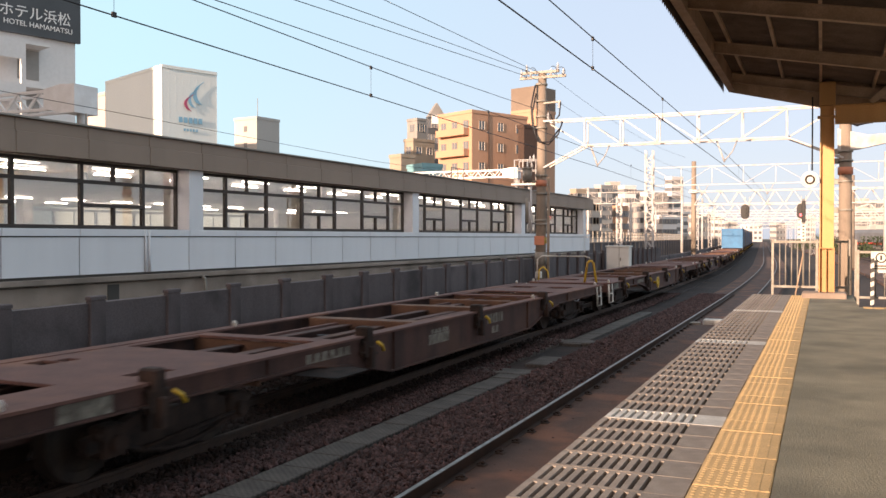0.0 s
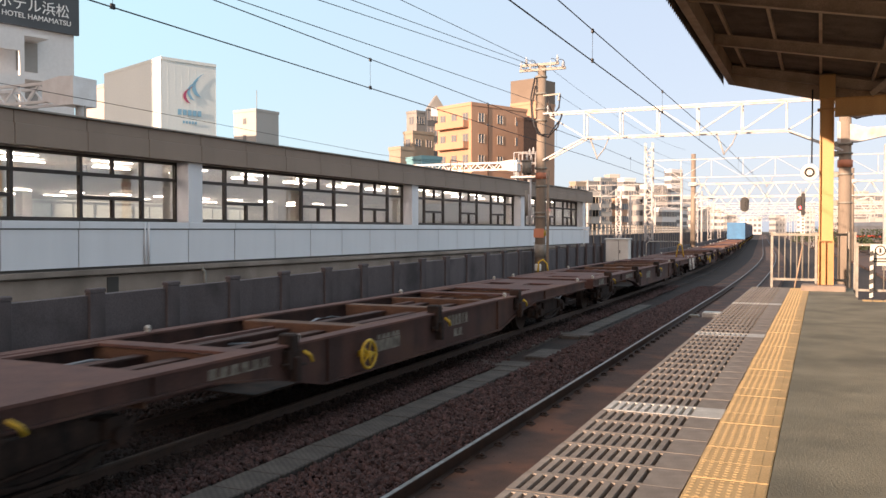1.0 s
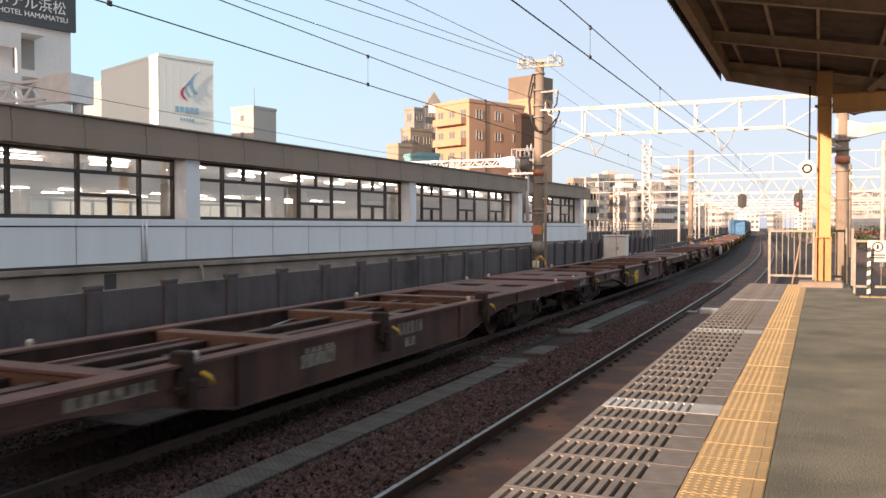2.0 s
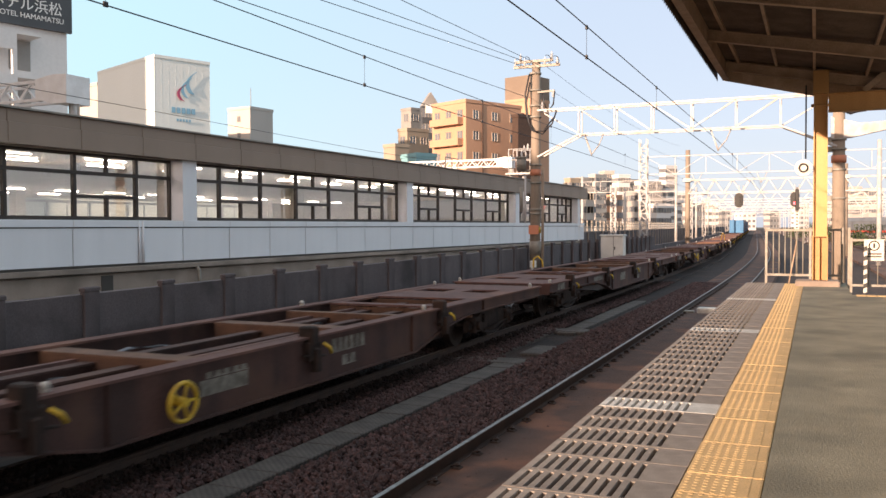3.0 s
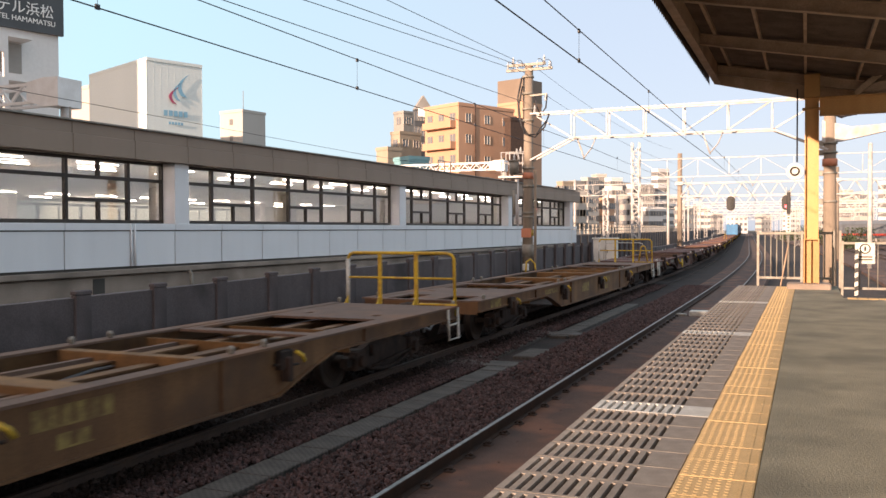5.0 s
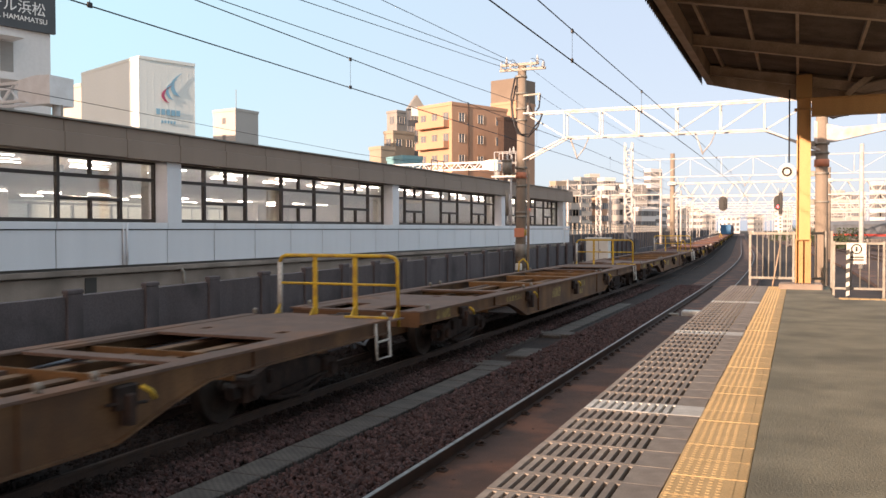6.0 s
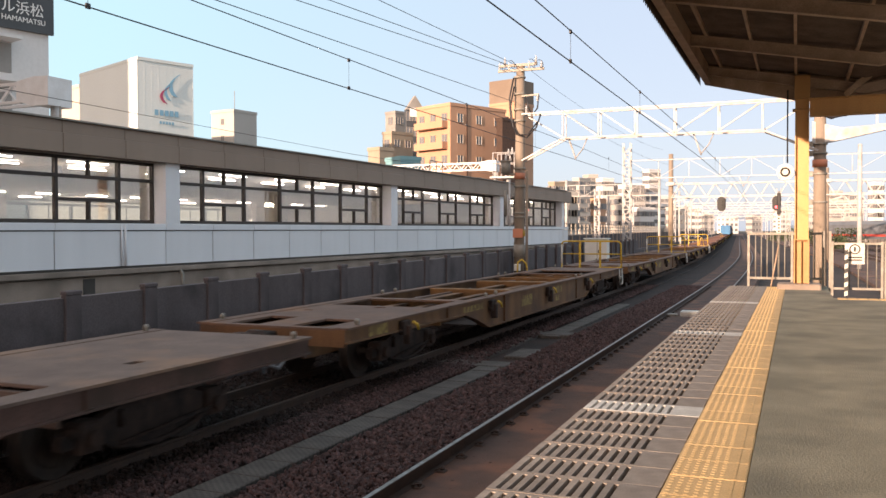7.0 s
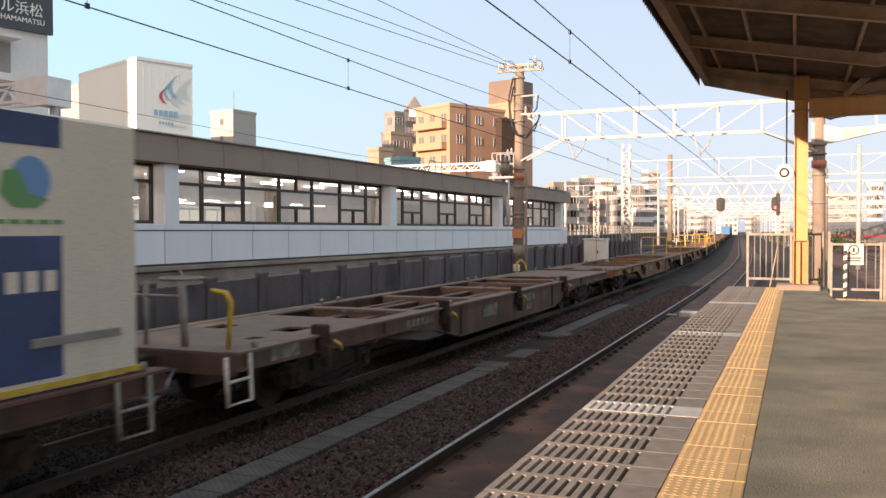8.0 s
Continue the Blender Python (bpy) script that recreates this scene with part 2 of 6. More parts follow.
M["bldg_cream"] = material("bldg_cream", (0.47, 0.45, 0.43), 0.8, second=(0.41, 0.39, 0.37), size=0.15, fine=4, bump=0.02, streak=True, grit=0.12)
M["bldg_orange"] = material("bldg_orange", (0.52, 0.3, 0.2), 0.8, second=(0.47, 0.27, 0.18), size=0.2, fine=6, bump=0.02, grit=0.12)
M["bldg_grey"] = material("bldg_grey", (0.33, 0.32, 0.31), 0.8, size=0.15, fine=4, bump=0.02, grit=0.12)
M["bldg_brown"] = material("bldg_brown", (0.26, 0.2, 0.16), 0.8, size=0.15, fine=4, bump=0.02, grit=0.12)
M["window_frame"] = material("window_frame", (0.5, 0.45, 0.4), 0.6, size=2, bump=0.02)
M["gantry_white"] = material("gantry_white", (0.792, 0.792, 0.804), 0.5, second=(0.696, 0.684, 0.684), size=3, fine=30, bump=0.05, grit=0.12)
M["bldg_tan"] = material("bldg_tan", (0.4, 0.33, 0.26), 0.8, size=0.15, fine=4, bump=0.02, grit=0.12)
M["bldg_panel"] = material("bldg_panel", (0.74, 0.79, 0.79), 0.6, second=(0.7, 0.75, 0.75), size=0.1, fine=5, bump=0.02, streak=True, grit=0.12)
M["bldg_blue"] = material("bldg_blue", (0.2, 0.42, 0.48), 0.6, size=0.2, fine=4, bump=0.02, grit=0.12)
M["window_far"] = plain("window_far", (0.16, 0.17, 0.19), 0.15)
M["sign_grey"] = material("sign_grey", (0.07, 0.075, 0.085), 0.5, size=0.4, fine=5, bump=0.02, grit=0.12)
M["letter"] = plain("letter", (0.8, 0.8, 0.8), 0.5)
M["city_ground"] = material("city_ground", (0.16, 0.15, 0.14), 0.95, second=(0.1, 0.11, 0.08), size=0.02, fine=0.3, bump=0.1)
M["leaf"] = material("leaf", (0.06, 0.09, 0.03), 0.7, second=(0.035, 0.055, 0.02), size=2, fine=20, bump=0.2, island=0.4)
M["bark"] = material("bark", (0.09, 0.065, 0.045), 0.9, size=6, bump=0.4)
M["stripe_black"] = plain("stripe_black", (0.03, 0.03, 0.03), 0.6)
M["orange_band"] = plain("orange_band", (0.58, 0.22, 0.13), 0.6)
M["train_red"] = plain("train_red", (0.5, 0.06, 0.04), 0.4)
M["train_dark"] = material("train_dark", (0.16, 0.17, 0.19), 0.4, size=0.5, bump=0.02, grit=0.12)


# ------------------------------------------------------------ mesh helpers
def box(bm, x0, x1, y0, y1, z0, z1, mi=0):
    v = [bm.verts.new(p) for p in ((x0, y0, z0), (x1, y0, z0), (x1, y1, z0), (x0, y1, z0), (x0, y0, z1), (x1, y0, z1), (x1, y1, z1), (x0, y1, z1))]
    for q in ((3, 2, 1, 0), (4, 5, 6, 7), (0, 1, 5, 4), (1, 2, 6, 5), (2, 3, 7, 6), (3, 0, 4, 7)):
        bm.faces.new([v[i] for i in q]).material_index = mi
    return v


def soft_box(bm, x0, x1, y0, y1, z0, z1, r=0.01, mi=0):
    """A box with chamfered upright and top edges."""
    levels = [(z0, 0), (z1 - r, 0), (z1, r)]
    rings = []
    for z, k in levels:
        a, b, c, d = x0 + k, x1 - k, y0 + k, y1 - k
        rings.append([bm.verts.new(p) for p in ((a + r, c, z), (b - r, c, z), (b, c + r, z), (b, d - r, z), (b - r, d, z), (a + r, d, z), (a, d - r, z), (a, c + r, z))])
    for lo, hi in zip(rings, rings[1:]):
        for i in range(8):
            bm.faces.new((lo[i], lo[(i + 1) % 8], hi[(i + 1) % 8], hi[i])).material_index = mi
    bm.faces.new(rings[-1]).material_index = mi
    bm.faces.new(rings[0][::-1]).material_index = mi


def rod(bm, p, q, r, seg=8, r2=None, mi=0, smooth=True):
    """A round bar from p to q."""
    p, q = Vector(p), Vector(q)
    turn = (q - p).to_track_quat("Z", "Y").to_matrix()
    r2 = r if r2 is None else r2
    lo, hi = [], []
    for i in range(seg):
        a = 2 * math.pi * i / seg
        o = Vector((math.cos(a), math.sin(a), 0))
        lo.append(bm.verts.new(p + turn @ (o * r)))
        hi.append(bm.verts.new(q + turn @ (o * r2)))
    for i in range(seg):
        f = bm.faces.new((lo[i], lo[(i + 1) % seg], hi[(i + 1) % seg], hi[i]))
        f.material_index, f.smooth = mi, smooth
    bm.faces.new(lo[::-1]).material_index = mi
    bm.faces.new(hi).material_index = mi


def tube_path(bm, pts, r, seg=8, mi=0):
    """A bent pipe through the points, with round joints by overlap."""
    pts = [Vector(p) for p in pts]
    rings = []
    for i, p in enumerate(pts):
        d = (pts[min(i + 1, len(pts) - 1)] - pts[max(i - 1, 0)]).normalized()
        turn = d.to_track_quat("Z", "Y").to_matrix()
        rings.append([bm.verts.new(p + turn @ Vector((r * math.cos(2 * math.pi * k / seg), r * math.sin(2 * math.pi * k / seg), 0))) for k in range(seg)])
    for a, b in zip(rings, rings[1:]):
        # join each ring vertex with the nearest turn of the next ring
        k0 = min(range(seg), key=lambda k: (b[k].co - a[0].co).length)
        for i in range(seg):
            f = bm.faces.new((a[i], a[(i + 1) % seg], b[(i + 1 + k0) % seg], b[(i + k0) % seg]))
            f.smooth, f.material_index = True, mi
    bm.faces.new(rings[0][::-1])
    bm.faces.new(rings[-1])


def bar(bm, p, q, w, h, mi=0):
    """A square bar from p to q, w across and h high."""
    p, q = Vector(p), Vector(q)
    d = (q - p).normalized()
    side = d.cross(Vector((0, 0, 1)))
    side = side.normalized() if side.length > 1e-4 else Vector((1, 0, 0))
    up = side.cross(d)
    c = []
    for o in (p, q):
        c.append([bm.verts.new(o + side * (sx * w / 2) + up * (sz * h / 2)) for sx, sz in ((-1, -1), (1, -1), (1, 1), (-1, 1))])
    for i in range(4):
        bm.faces.new((c[0][i], c[0][(i + 1) % 4], c[1][(i + 1) % 4], c[1][i])).material_index = mi
    bm.faces.new(c[0][::-1]).material_index = mi
    bm.faces.new(c[1]).material_index = mi


def prism(bm, outline, a, b, axis="x", mi=0):
    """A flat outline pushed from a to b along an axis; outline in the two other axes, in xyz order."""
    def put(u, v, w):
        return {"x": (w, u, v), "y": (u, w, v), "z": (u, v, w)}[axis]
    lo = [bm.verts.new(put(u, v, a)) for u, v in outline]
    hi = [bm.verts.new(put(u, v, b)) for u, v in outline]
    n = len(outline)
    for i in range(n):
        bm.faces.new((lo[i], lo[(i + 1) % n], hi[(i + 1) % n], hi[i])).material_index = mi
    bm.faces.new(lo[::-1]).material_index = mi
    bm.faces.new(hi).material_index = mi


def mesh_of(name, bm, mats):
    bmesh.ops.recalc_face_normals(bm, faces=bm.faces)
    me = bpy.data.meshes.new(name)
    bm.to_mesh(me)
    bm.free()
    for m in (mats if isinstance(mats, (list, tuple)) else [mats]):
        me.materials.append(m)
    return me


def part(name, bm, mats, parent, label=""):
    ob = new(name, bm if isinstance(bm, bpy.types.Mesh) else mesh_of(name, bm, mats))
    ob.parent = parent
    return tagged(ob, label)


def thing(name, label, category, m=None, group="", kind=""):
    ob = new(name)
    ob.empty_display_size = 0.2
    if m is not None:
        ob.matrix_basis = m
    return tagged(ob, label, category, group, kind)


def solid(name, bm, mats, label, category, m=None, group="", kind=""):
    ob = new(name, mesh_of(name, bm, mats))
    if m is not None:
        ob.matrix_basis = m
    return tagged(ob, label, category, group, kind)


def BM():
    return bmesh.new()


# ------------------------------------------------------------ the line of the tracks
BEND_A, BEND_B, BEND_MAX = 30.0, 95.0, 0.059
RAIL_Z = -0.92
NEAR_X, FAR_X = -3.01, -7.24
GAUGE = 1.067


def bend(y):
    """Sideways shift and heading of the line at y: straight, then a long curve to the left, then straight."""
    k = BEND_MAX / (BEND_B - BEND_A)
    if y < BEND_A:
        return 0.0, 0.0
    if y < BEND_B:
        return -k * (y - BEND_A) ** 2 / 2, k * (y - BEND_A)
    return -k * (BEND_B - BEND_A) ** 2 / 2 - BEND_MAX * (y - BEND_B), BEND_MAX


def on_line(lat, y, z=0.0):
    dx, a = bend(y)
    return Vector((dx + lat * math.cos(a), y + lat * math.sin(a), z))


def line_pose(lat, y, z=RAIL_Z):
    dx, a = bend(y)
    return Matrix.Translation(on_line(lat, y, z)) @ Matrix.Rotation(a, 4, "Z")


def stations(a, b):
    out, y = [], a
    while y < b:
        out.append(y)
        y += 60 if y < BEND_A - 60 else (3 if BEND_A - 3 <= y < BEND_B else (max(1.0, min(60.0, BEND_A - y)) if y < BEND_A else 40))
    return out + [b]


def sweep(bm, profile, a, b, mi=0, closed=True):
    """A cross-section of (sideways, height) carried along the line."""
    rings = [[bm.verts.new(on_line(u, y, v)) for u, v in profile] for y in stations(a, b)]
    n = len(profile)
    for r, s in zip(rings, rings[1:]):
        for i in range(n if closed else n - 1):
            bm.faces.new((r[i], r[(i + 1) % n], s[(i + 1) % n], s[i])).material_index = mi
    if closed:
        bm.faces.new(rings[0][::-1]).material_index = mi
        bm.faces.new(rings[-1]).material_index = mi


# ------------------------------------------------------------ ground, viaduct, tracks
def build_ground():
    bm = BM()
    box(bm, -3000, 3000, -1500, 4500, -8.6, -7.6)
    solid("ground", bm, M["city_ground"], "grey city ground far below the raised tracks", "ground", kind="structure")
    bm = BM()
    sweep(bm, [(-10.2, -1.25), (-10.2, -2.6), (34, -2.6), (34, -1.25)], -60, 900)
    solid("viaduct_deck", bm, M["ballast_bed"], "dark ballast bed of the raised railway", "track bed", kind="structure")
    # shoulder of ballast under each track
    for name, c in (("track_bed_far", FAR_X), ("track_bed_near", NEAR_X)):
        bm = BM()
        sweep(bm, [(c - 1.9, -1.249), (c - 1.35, -1.068), (c + 1.3, -1.068), (c + 1.36, -1.249)], -60, 500)
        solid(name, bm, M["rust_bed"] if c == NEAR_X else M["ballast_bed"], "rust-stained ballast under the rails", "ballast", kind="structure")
    bm = BM()
    sweep(bm, [(-6.4, -1.249), (-6.0, -1.13), (-4.4, -1.13), (-4.1, -1.249)], -60, 500)
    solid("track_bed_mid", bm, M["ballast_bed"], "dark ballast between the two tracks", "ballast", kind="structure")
    bm = BM()
    sweep(bm, [(3.4, -1.249), (3.4, -1.1), (30, -1.1), (30, -1.249)], 26, 500)
    solid("track_bed_side", bm, M["rust_bed"], "rust-brown ballast of the neighbouring tracks", "ballast", kind="structure")


def build_rail(name, lat, label, head="rail_top"):
    bm = BM()
    z = RAIL_Z
    prof = [(-0.064, -0.153), (0.064, -0.153), (0.064, -0.142), (0.012, -0.125), (0.01, -0.05), (0.032, -0.034), (0.032, -0.004), (0.024, 0),
            (-0.024, 0), (-0.032, -0.004), (-0.032, -0.034), (-0.01, -0.05), (-0.012, -0.125), (-0.064, -0.142)]
    sweep(bm, [(lat + u, z + v) for u, v in prof], -40, 420)
    bm.normal_update()
    for f in bm.faces:
        if abs(f.normal.z) > 0.9 and f.calc_center_median().z > z - 0.003:
            f.material_index = 1
    solid(name, bm, [M["rail_side"], M[head]], label, "rail", kind="structure")


def build_tracks():
    for lat, nm in ((NEAR_X, "rail_near"), (FAR_X, "rail_far")):
        for s in (-1, 1):
            build_rail(nm, lat + s * (GAUGE / 2 + 0.032), "steel rail with a worn shiny head" if lat == NEAR_X else "rusty steel rail under the freight train", "rail_top" if lat == NEAR_X else "rail_dull")
    for lat in (7.5, 11.5, 16.0):
        for s in (-1, 1):
            build_rail("rail_side", lat + s * (GAUGE / 2 + 0.032), "steel rail of a neighbouring track")
    # sleepers with clips
    bm = BM()
    soft_box(bm, -1.0, 1.0, -0.11, 0.11, -0.3, -0.155, 0.02)
    sleeper = mesh_of("sleeper", bm, M["sleeper"])
    bm = BM()
    for s in (-1, 1):
        rx = s * (GAUGE / 2 + 0.032)
        for e in (-1, 1):
            x = rx + e * 0.115
            soft_box(bm, x - 0.05, x + 0.05, -0.06, 0.06, -0.16, -0.13, 0.01)
            rod(bm, (x, 0, -0.13), (x, 0, -0.09), 0.017, 6)
            tube_path(bm, [(x - e * 0.05, -0.045, -0.125), (x, -0.05, -0.1), (x + e * 0.03, 0, -0.115), (x, 0.05, -0.1), (x - e * 0.05, 0.045, -0.125)], 0.011, 5)
    clip = mesh_of("rail_clip", bm, M["rail_side"])
    for lat, lab in ((NEAR_X, "near"), (FAR_X, "far")):
        bed = thing("sleeper_row", "concrete sleepers with rusty rail clips", "sleepers", kind="structure")
        y = -3.0
        while y < 75:
            so = part("sleeper", sleeper, None, bed)
            so.matrix_basis = line_pose(lat, y)
            if y < 40:
                co = part("rail_clip", clip, None, bed)
                co.matrix_basis = line_pose(lat, y)
            y += 0.6


def build_stones():
    """Loose ballast as one heap of small angular stones."""
    rng = np.random.default_rng(4)
    ico = np.array([(0, -1, 1.618), (0, 1, 1.618), (0, -1, -1.618), (0, 1, -1.618), (-1, 1.618, 0), (1, 1.618, 0), (-1, -1.618, 0), (1, -1.618, 0),
                    (1.618, 0, 1), (1.618, 0, -1), (-1.618, 0, 1), (-1.618, 0, -1)]) / 1.9
    tri = np.array([(0, 8, 1), (0, 1, 10), (0, 10, 6), (0, 6, 7), (0, 7, 8), (1, 8, 5), (1, 5, 4), (1, 4, 10), (2, 9, 3), (2, 3, 11), (2, 11, 6), (2, 6, 7),
                    (2, 7, 9), (3, 9, 5), (3, 5, 4), (3, 4, 11), (4, 10, 11), (6, 11, 10), (5, 9, 8), (7, 8, 9)])

    def heap(name, mat, label, beds):
        """beds: sideways from and to, y from and to, stones a square metre, height, size."""
        verts, faces = [], []
        for a, b, y0, y1, density, z, size in beds:
            for _ in range(int((b - a) * (y1 - y0) * density)):
                s = size * rng.uniform(0.6, 1.35)
                k = ico * rng.uniform(0.7, 1.25, (12, 1)) * (s * np.array((1.25, 1.0, 0.8)))
                k = k @ np.array(Euler(rng.uniform(0, 6.28, 3)).to_matrix()).T
                p = on_line(rng.uniform(a, b), rng.uniform(y0, y1), z + rng.uniform(-0.012, 0.014))
                faces.append(tri + 12 * len(verts))
                verts.append(k + np.array(p))
        me = bpy.data.meshes.new(name)
        me.from_pydata(np.concatenate(verts).tolist(), [], np.concatenate(faces).tolist())
        me.materials.append(M[mat])
        tagged(new(name, me), label, "ballast", kind="stuff")
    heap("ballast_stones", "stones", "loose angular brown ballast stones between the tracks",
         [(-4.95, -3.72, 4, 14, 620, -1.05, 0.027), (-4.95, -3.72, 14, 40, 260, -1.05, 0.033), (-6.25, -5.55, 5, 16, 620, -1.06, 0.028),
          (-6.3, -5.75, 16, 40, 230, -1.05, 0.033), (-3.45, -1.7, 4, 16, 130, -1.1, 0.022)])
    # the darker heap carries both dust stain and painted shade of the train
    heap("stained_ballast_stones", "shaded_stained_stones", "brake-dust blackened ballast stones along the freight track",
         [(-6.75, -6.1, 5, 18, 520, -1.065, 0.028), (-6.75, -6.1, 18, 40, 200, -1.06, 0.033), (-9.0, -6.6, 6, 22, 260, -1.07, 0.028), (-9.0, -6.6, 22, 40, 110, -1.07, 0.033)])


def build_trough():
    """The cable trough between the tracks: a row of concrete lids, with a pit beside it."""
    row = thing("cable_trough", "grey concrete cable trough lids between the tracks", "cable trough", kind="structure")
    bm = BM()
    soft_box(bm, -0.19, 0.24, -0.295, 0.295, -0.16, 0.0, 0.012)
    lid = mesh_of("trough_lid", bm, M["trough"])
    y = 3.0
    rnd = random.Random(3)
    while y < 30:
        lat = -5.3 if y < 15.2 else -6.0 if y < 20.3 else -5.5
        o = part("trough_lid", lid, None, row)
        o.matrix_basis = line_pose(lat - 0.006 * max(0, 15 - y), y, -1.06 + rnd.uniform(-0.006, 0.006)) @ Matrix.Rotation(rnd.uniform(-0.006, 0.006), 4, "Z")
        y += 0.6
    bm = BM()
    soft_box(bm, -0.75, 0.62, -0.3, 0.3, -0.2, 0.015, 0.02)
    pit = mesh_of("pit_cover", bm, M["trough"])
    for x, y in ((-5.6, 15.45), (-5.65, 20.55)):
        o = part("pit_cover", pit, None, row)
        o.matrix_basis = pose(x, y, -1.055)
    bm = BM()
    soft_box(bm, -0.42, 0.42, -0.6, 0.6, -0.2, 0.02, 0.02)
    sq = mesh_of("pit_lid", bm, M["trough"])
    o = part("pit_lid", sq, None, row)
    o.matrix_basis = pose(-5.05, 17.2, -1.08)
    # pale signal device beside the near rail
    dev = thing("track_device", "pale grey signalling box lying beside the rail", "signal device", pose(-2.85, 26.3, -1.075))
    bm = BM()
    soft_box(bm, -0.32, 0.32, -0.2, 0.2, 0, 0.16, 0.03)
    part("housing", bm, M["slab_white"], dev)
    bm = BM()
    soft_box(bm, -0.7, -0.4, -0.25, 0.0, 0, 0.07, 0.02)
    part("foot", bm, M["galv"], dev)


def build_low_wall():
    """The dark parapet wall beyond the freight track, with capped pilasters."""
    w = thing("parapet_wall", "dark stained concrete parapet wall with capped pilasters", "wall", kind="structure")

    def top(y):
        return 0.44 + 0.0085 * y
    bm = BM()
    ys = [-30, 0, 30, 60]
    lo = []
    for y in ys:
        lo.append([bm.verts.new((-9.7 if y < 31 else on_line(-9.7, y).x, y, z)) for z in (-2.0, top(min(y, 36)))] + [bm.verts.new((-9.9 if y < 31 else on_line(-9.9, y).x, y, z)) for z in (top(min(y, 36)), -2.0)])
    for a, b in zip(lo, lo[1:]):
        for i in range(4):
            bm.faces.new((a[i], a[(i + 1) % 4], b[(i + 1) % 4], b[i]))
    bm.faces.new(lo[0][::-1])
    bm.faces.new(lo[-1])
    part("wall", bm, M["concrete_dark"], w)
    bm = BM()
    soft_box(bm, -0.06, 0.045, -0.15, 0.15, -2.4, 0.04, 0.012)
    soft_box(bm, -0.07, 0.055, -0.16, 0.16, 0.041, 0.1, 0.015)
    pil = mesh_of("pilaster", bm, M["concrete_dark"])
    y = 9.54 - 1.615 * 10
    while y < 58:
        x = -9.7 + 0.001 if y < 31 else on_line(-9.7, y).x
        o = part("pilaster", pil, None, w)
        o.matrix_basis = pose(x, y, top(min(y, 36)) + 0.004)
        y += 1.615
    bm = BM()
    sweep(bm, [(-9.75, -2.0), (-9.75, 0.15), (-9.95, 0.15), (-9.95, -2.0)], 58, 400)
    part("wall", bm, M["concrete_dark"], w)


# ------------------------------------------------------------ platform
def build_platform():
    p = thing("platform", "worn asphalt railway platform with a concrete edge", "platform", kind="structure")
    bm = BM()
    box(bm, -0.262, 9.0, -40, 20.3, -1.3, 0.0)
    box(bm, -0.262, 0.72, 20.3, 24.35, -1.3, 0.0)
    part("asphalt", bm, M["asphalt"], p)
    bm = BM()
    box(bm, -1.55, -0.262, -40, 24.3, -1.3, -0.075)
    part("edge_base", bm, M["joint"], p)
    # slotted edge slabs
    def slab(mat):
        bm = BM()
        L, x0, x1 = 0.388, -1.64, -0.9
        a = 0.03
        for y0, y1 in ((-L / 2, -L / 2 + a), (L / 2 - a, L / 2)):
            box(bm, x0, x1, y0, y1, -0.07, 0)
        n = 10
        edge, gap = 0.045, 0.03
        pitch = (x1 - x0 - 2 * edge - gap) / (n - 1)
        left = x0
        for i in range(n):
            s = x0 + edge + i * pitch
            box(bm, left, s, -L / 2 + a, L / 2 - a, -0.07, 0)
            left = s + gap
        box(bm, left, x1, -L / 2 + a, L / 2 - a, -0.07, 0)
        box(bm, x1, -0.712, -L / 2, L / 2, -0.07, 0)
        return mesh_of("edge_slab", bm, mat)
    common, white = slab(M["slab"]), slab(M["slab_white"])
    bm = BM()
    box(bm, -0.705, -0.268, -0.196, 0.196, -0.07, 0.001)
    for i in range(6):
        for j in range(7):
            x, y = -0.676 + 0.0535 * i, -0.171 + 0.057 * j
            lo = [bm.verts.new((x + 0.018 * math.cos(k * 1.0472), y + 0.018 * math.sin(k * 1.0472), 0.001)) for k in range(6)]
            hi = [bm.verts.new((x + 0.011 * math.cos(k * 1.0472), y + 0.011 * math.sin(k * 1.0472), 0.0042)) for k in range(6)]
            for k in range(6):
                bm.faces.new((lo[k], lo[(k + 1) % 6], hi[(k + 1) % 6], hi[k]))
            bm.faces.new(hi)
    for xa in (-0.345, -0.29):
        box(bm, xa, xa + 0.014, -0.19, 0.19, 0.001, 0.0035)
    tact = mesh_of("tactile_block", bm, M["tactile"])
    rnd = random.Random(8)
    for i in range(-20, 60):
        y = 7.25 + 0.4 * (i - 18)
        if y > 24.2:
            break
        o = part("edge_slab", white if any(abs(y - c) < 0.2 for c in (7.25, 12.85, 18.45, 24.05, 1.65)) else common, None, p)
        o.matrix_basis = pose(rnd.uniform(-0.004, 0.004), y, rnd.uniform(-0.0015, 0.0005), 0, 0, rnd.uniform(-0.12, 0.12))
        o = part("tactile_block", tact, None, p)
        o.matrix_basis = pose(rnd.uniform(-0.002, 0.002), y - 0.12, rnd.uniform(-0.001, 0.003), 0, 0, rnd.uniform(-0.25, 0.25))


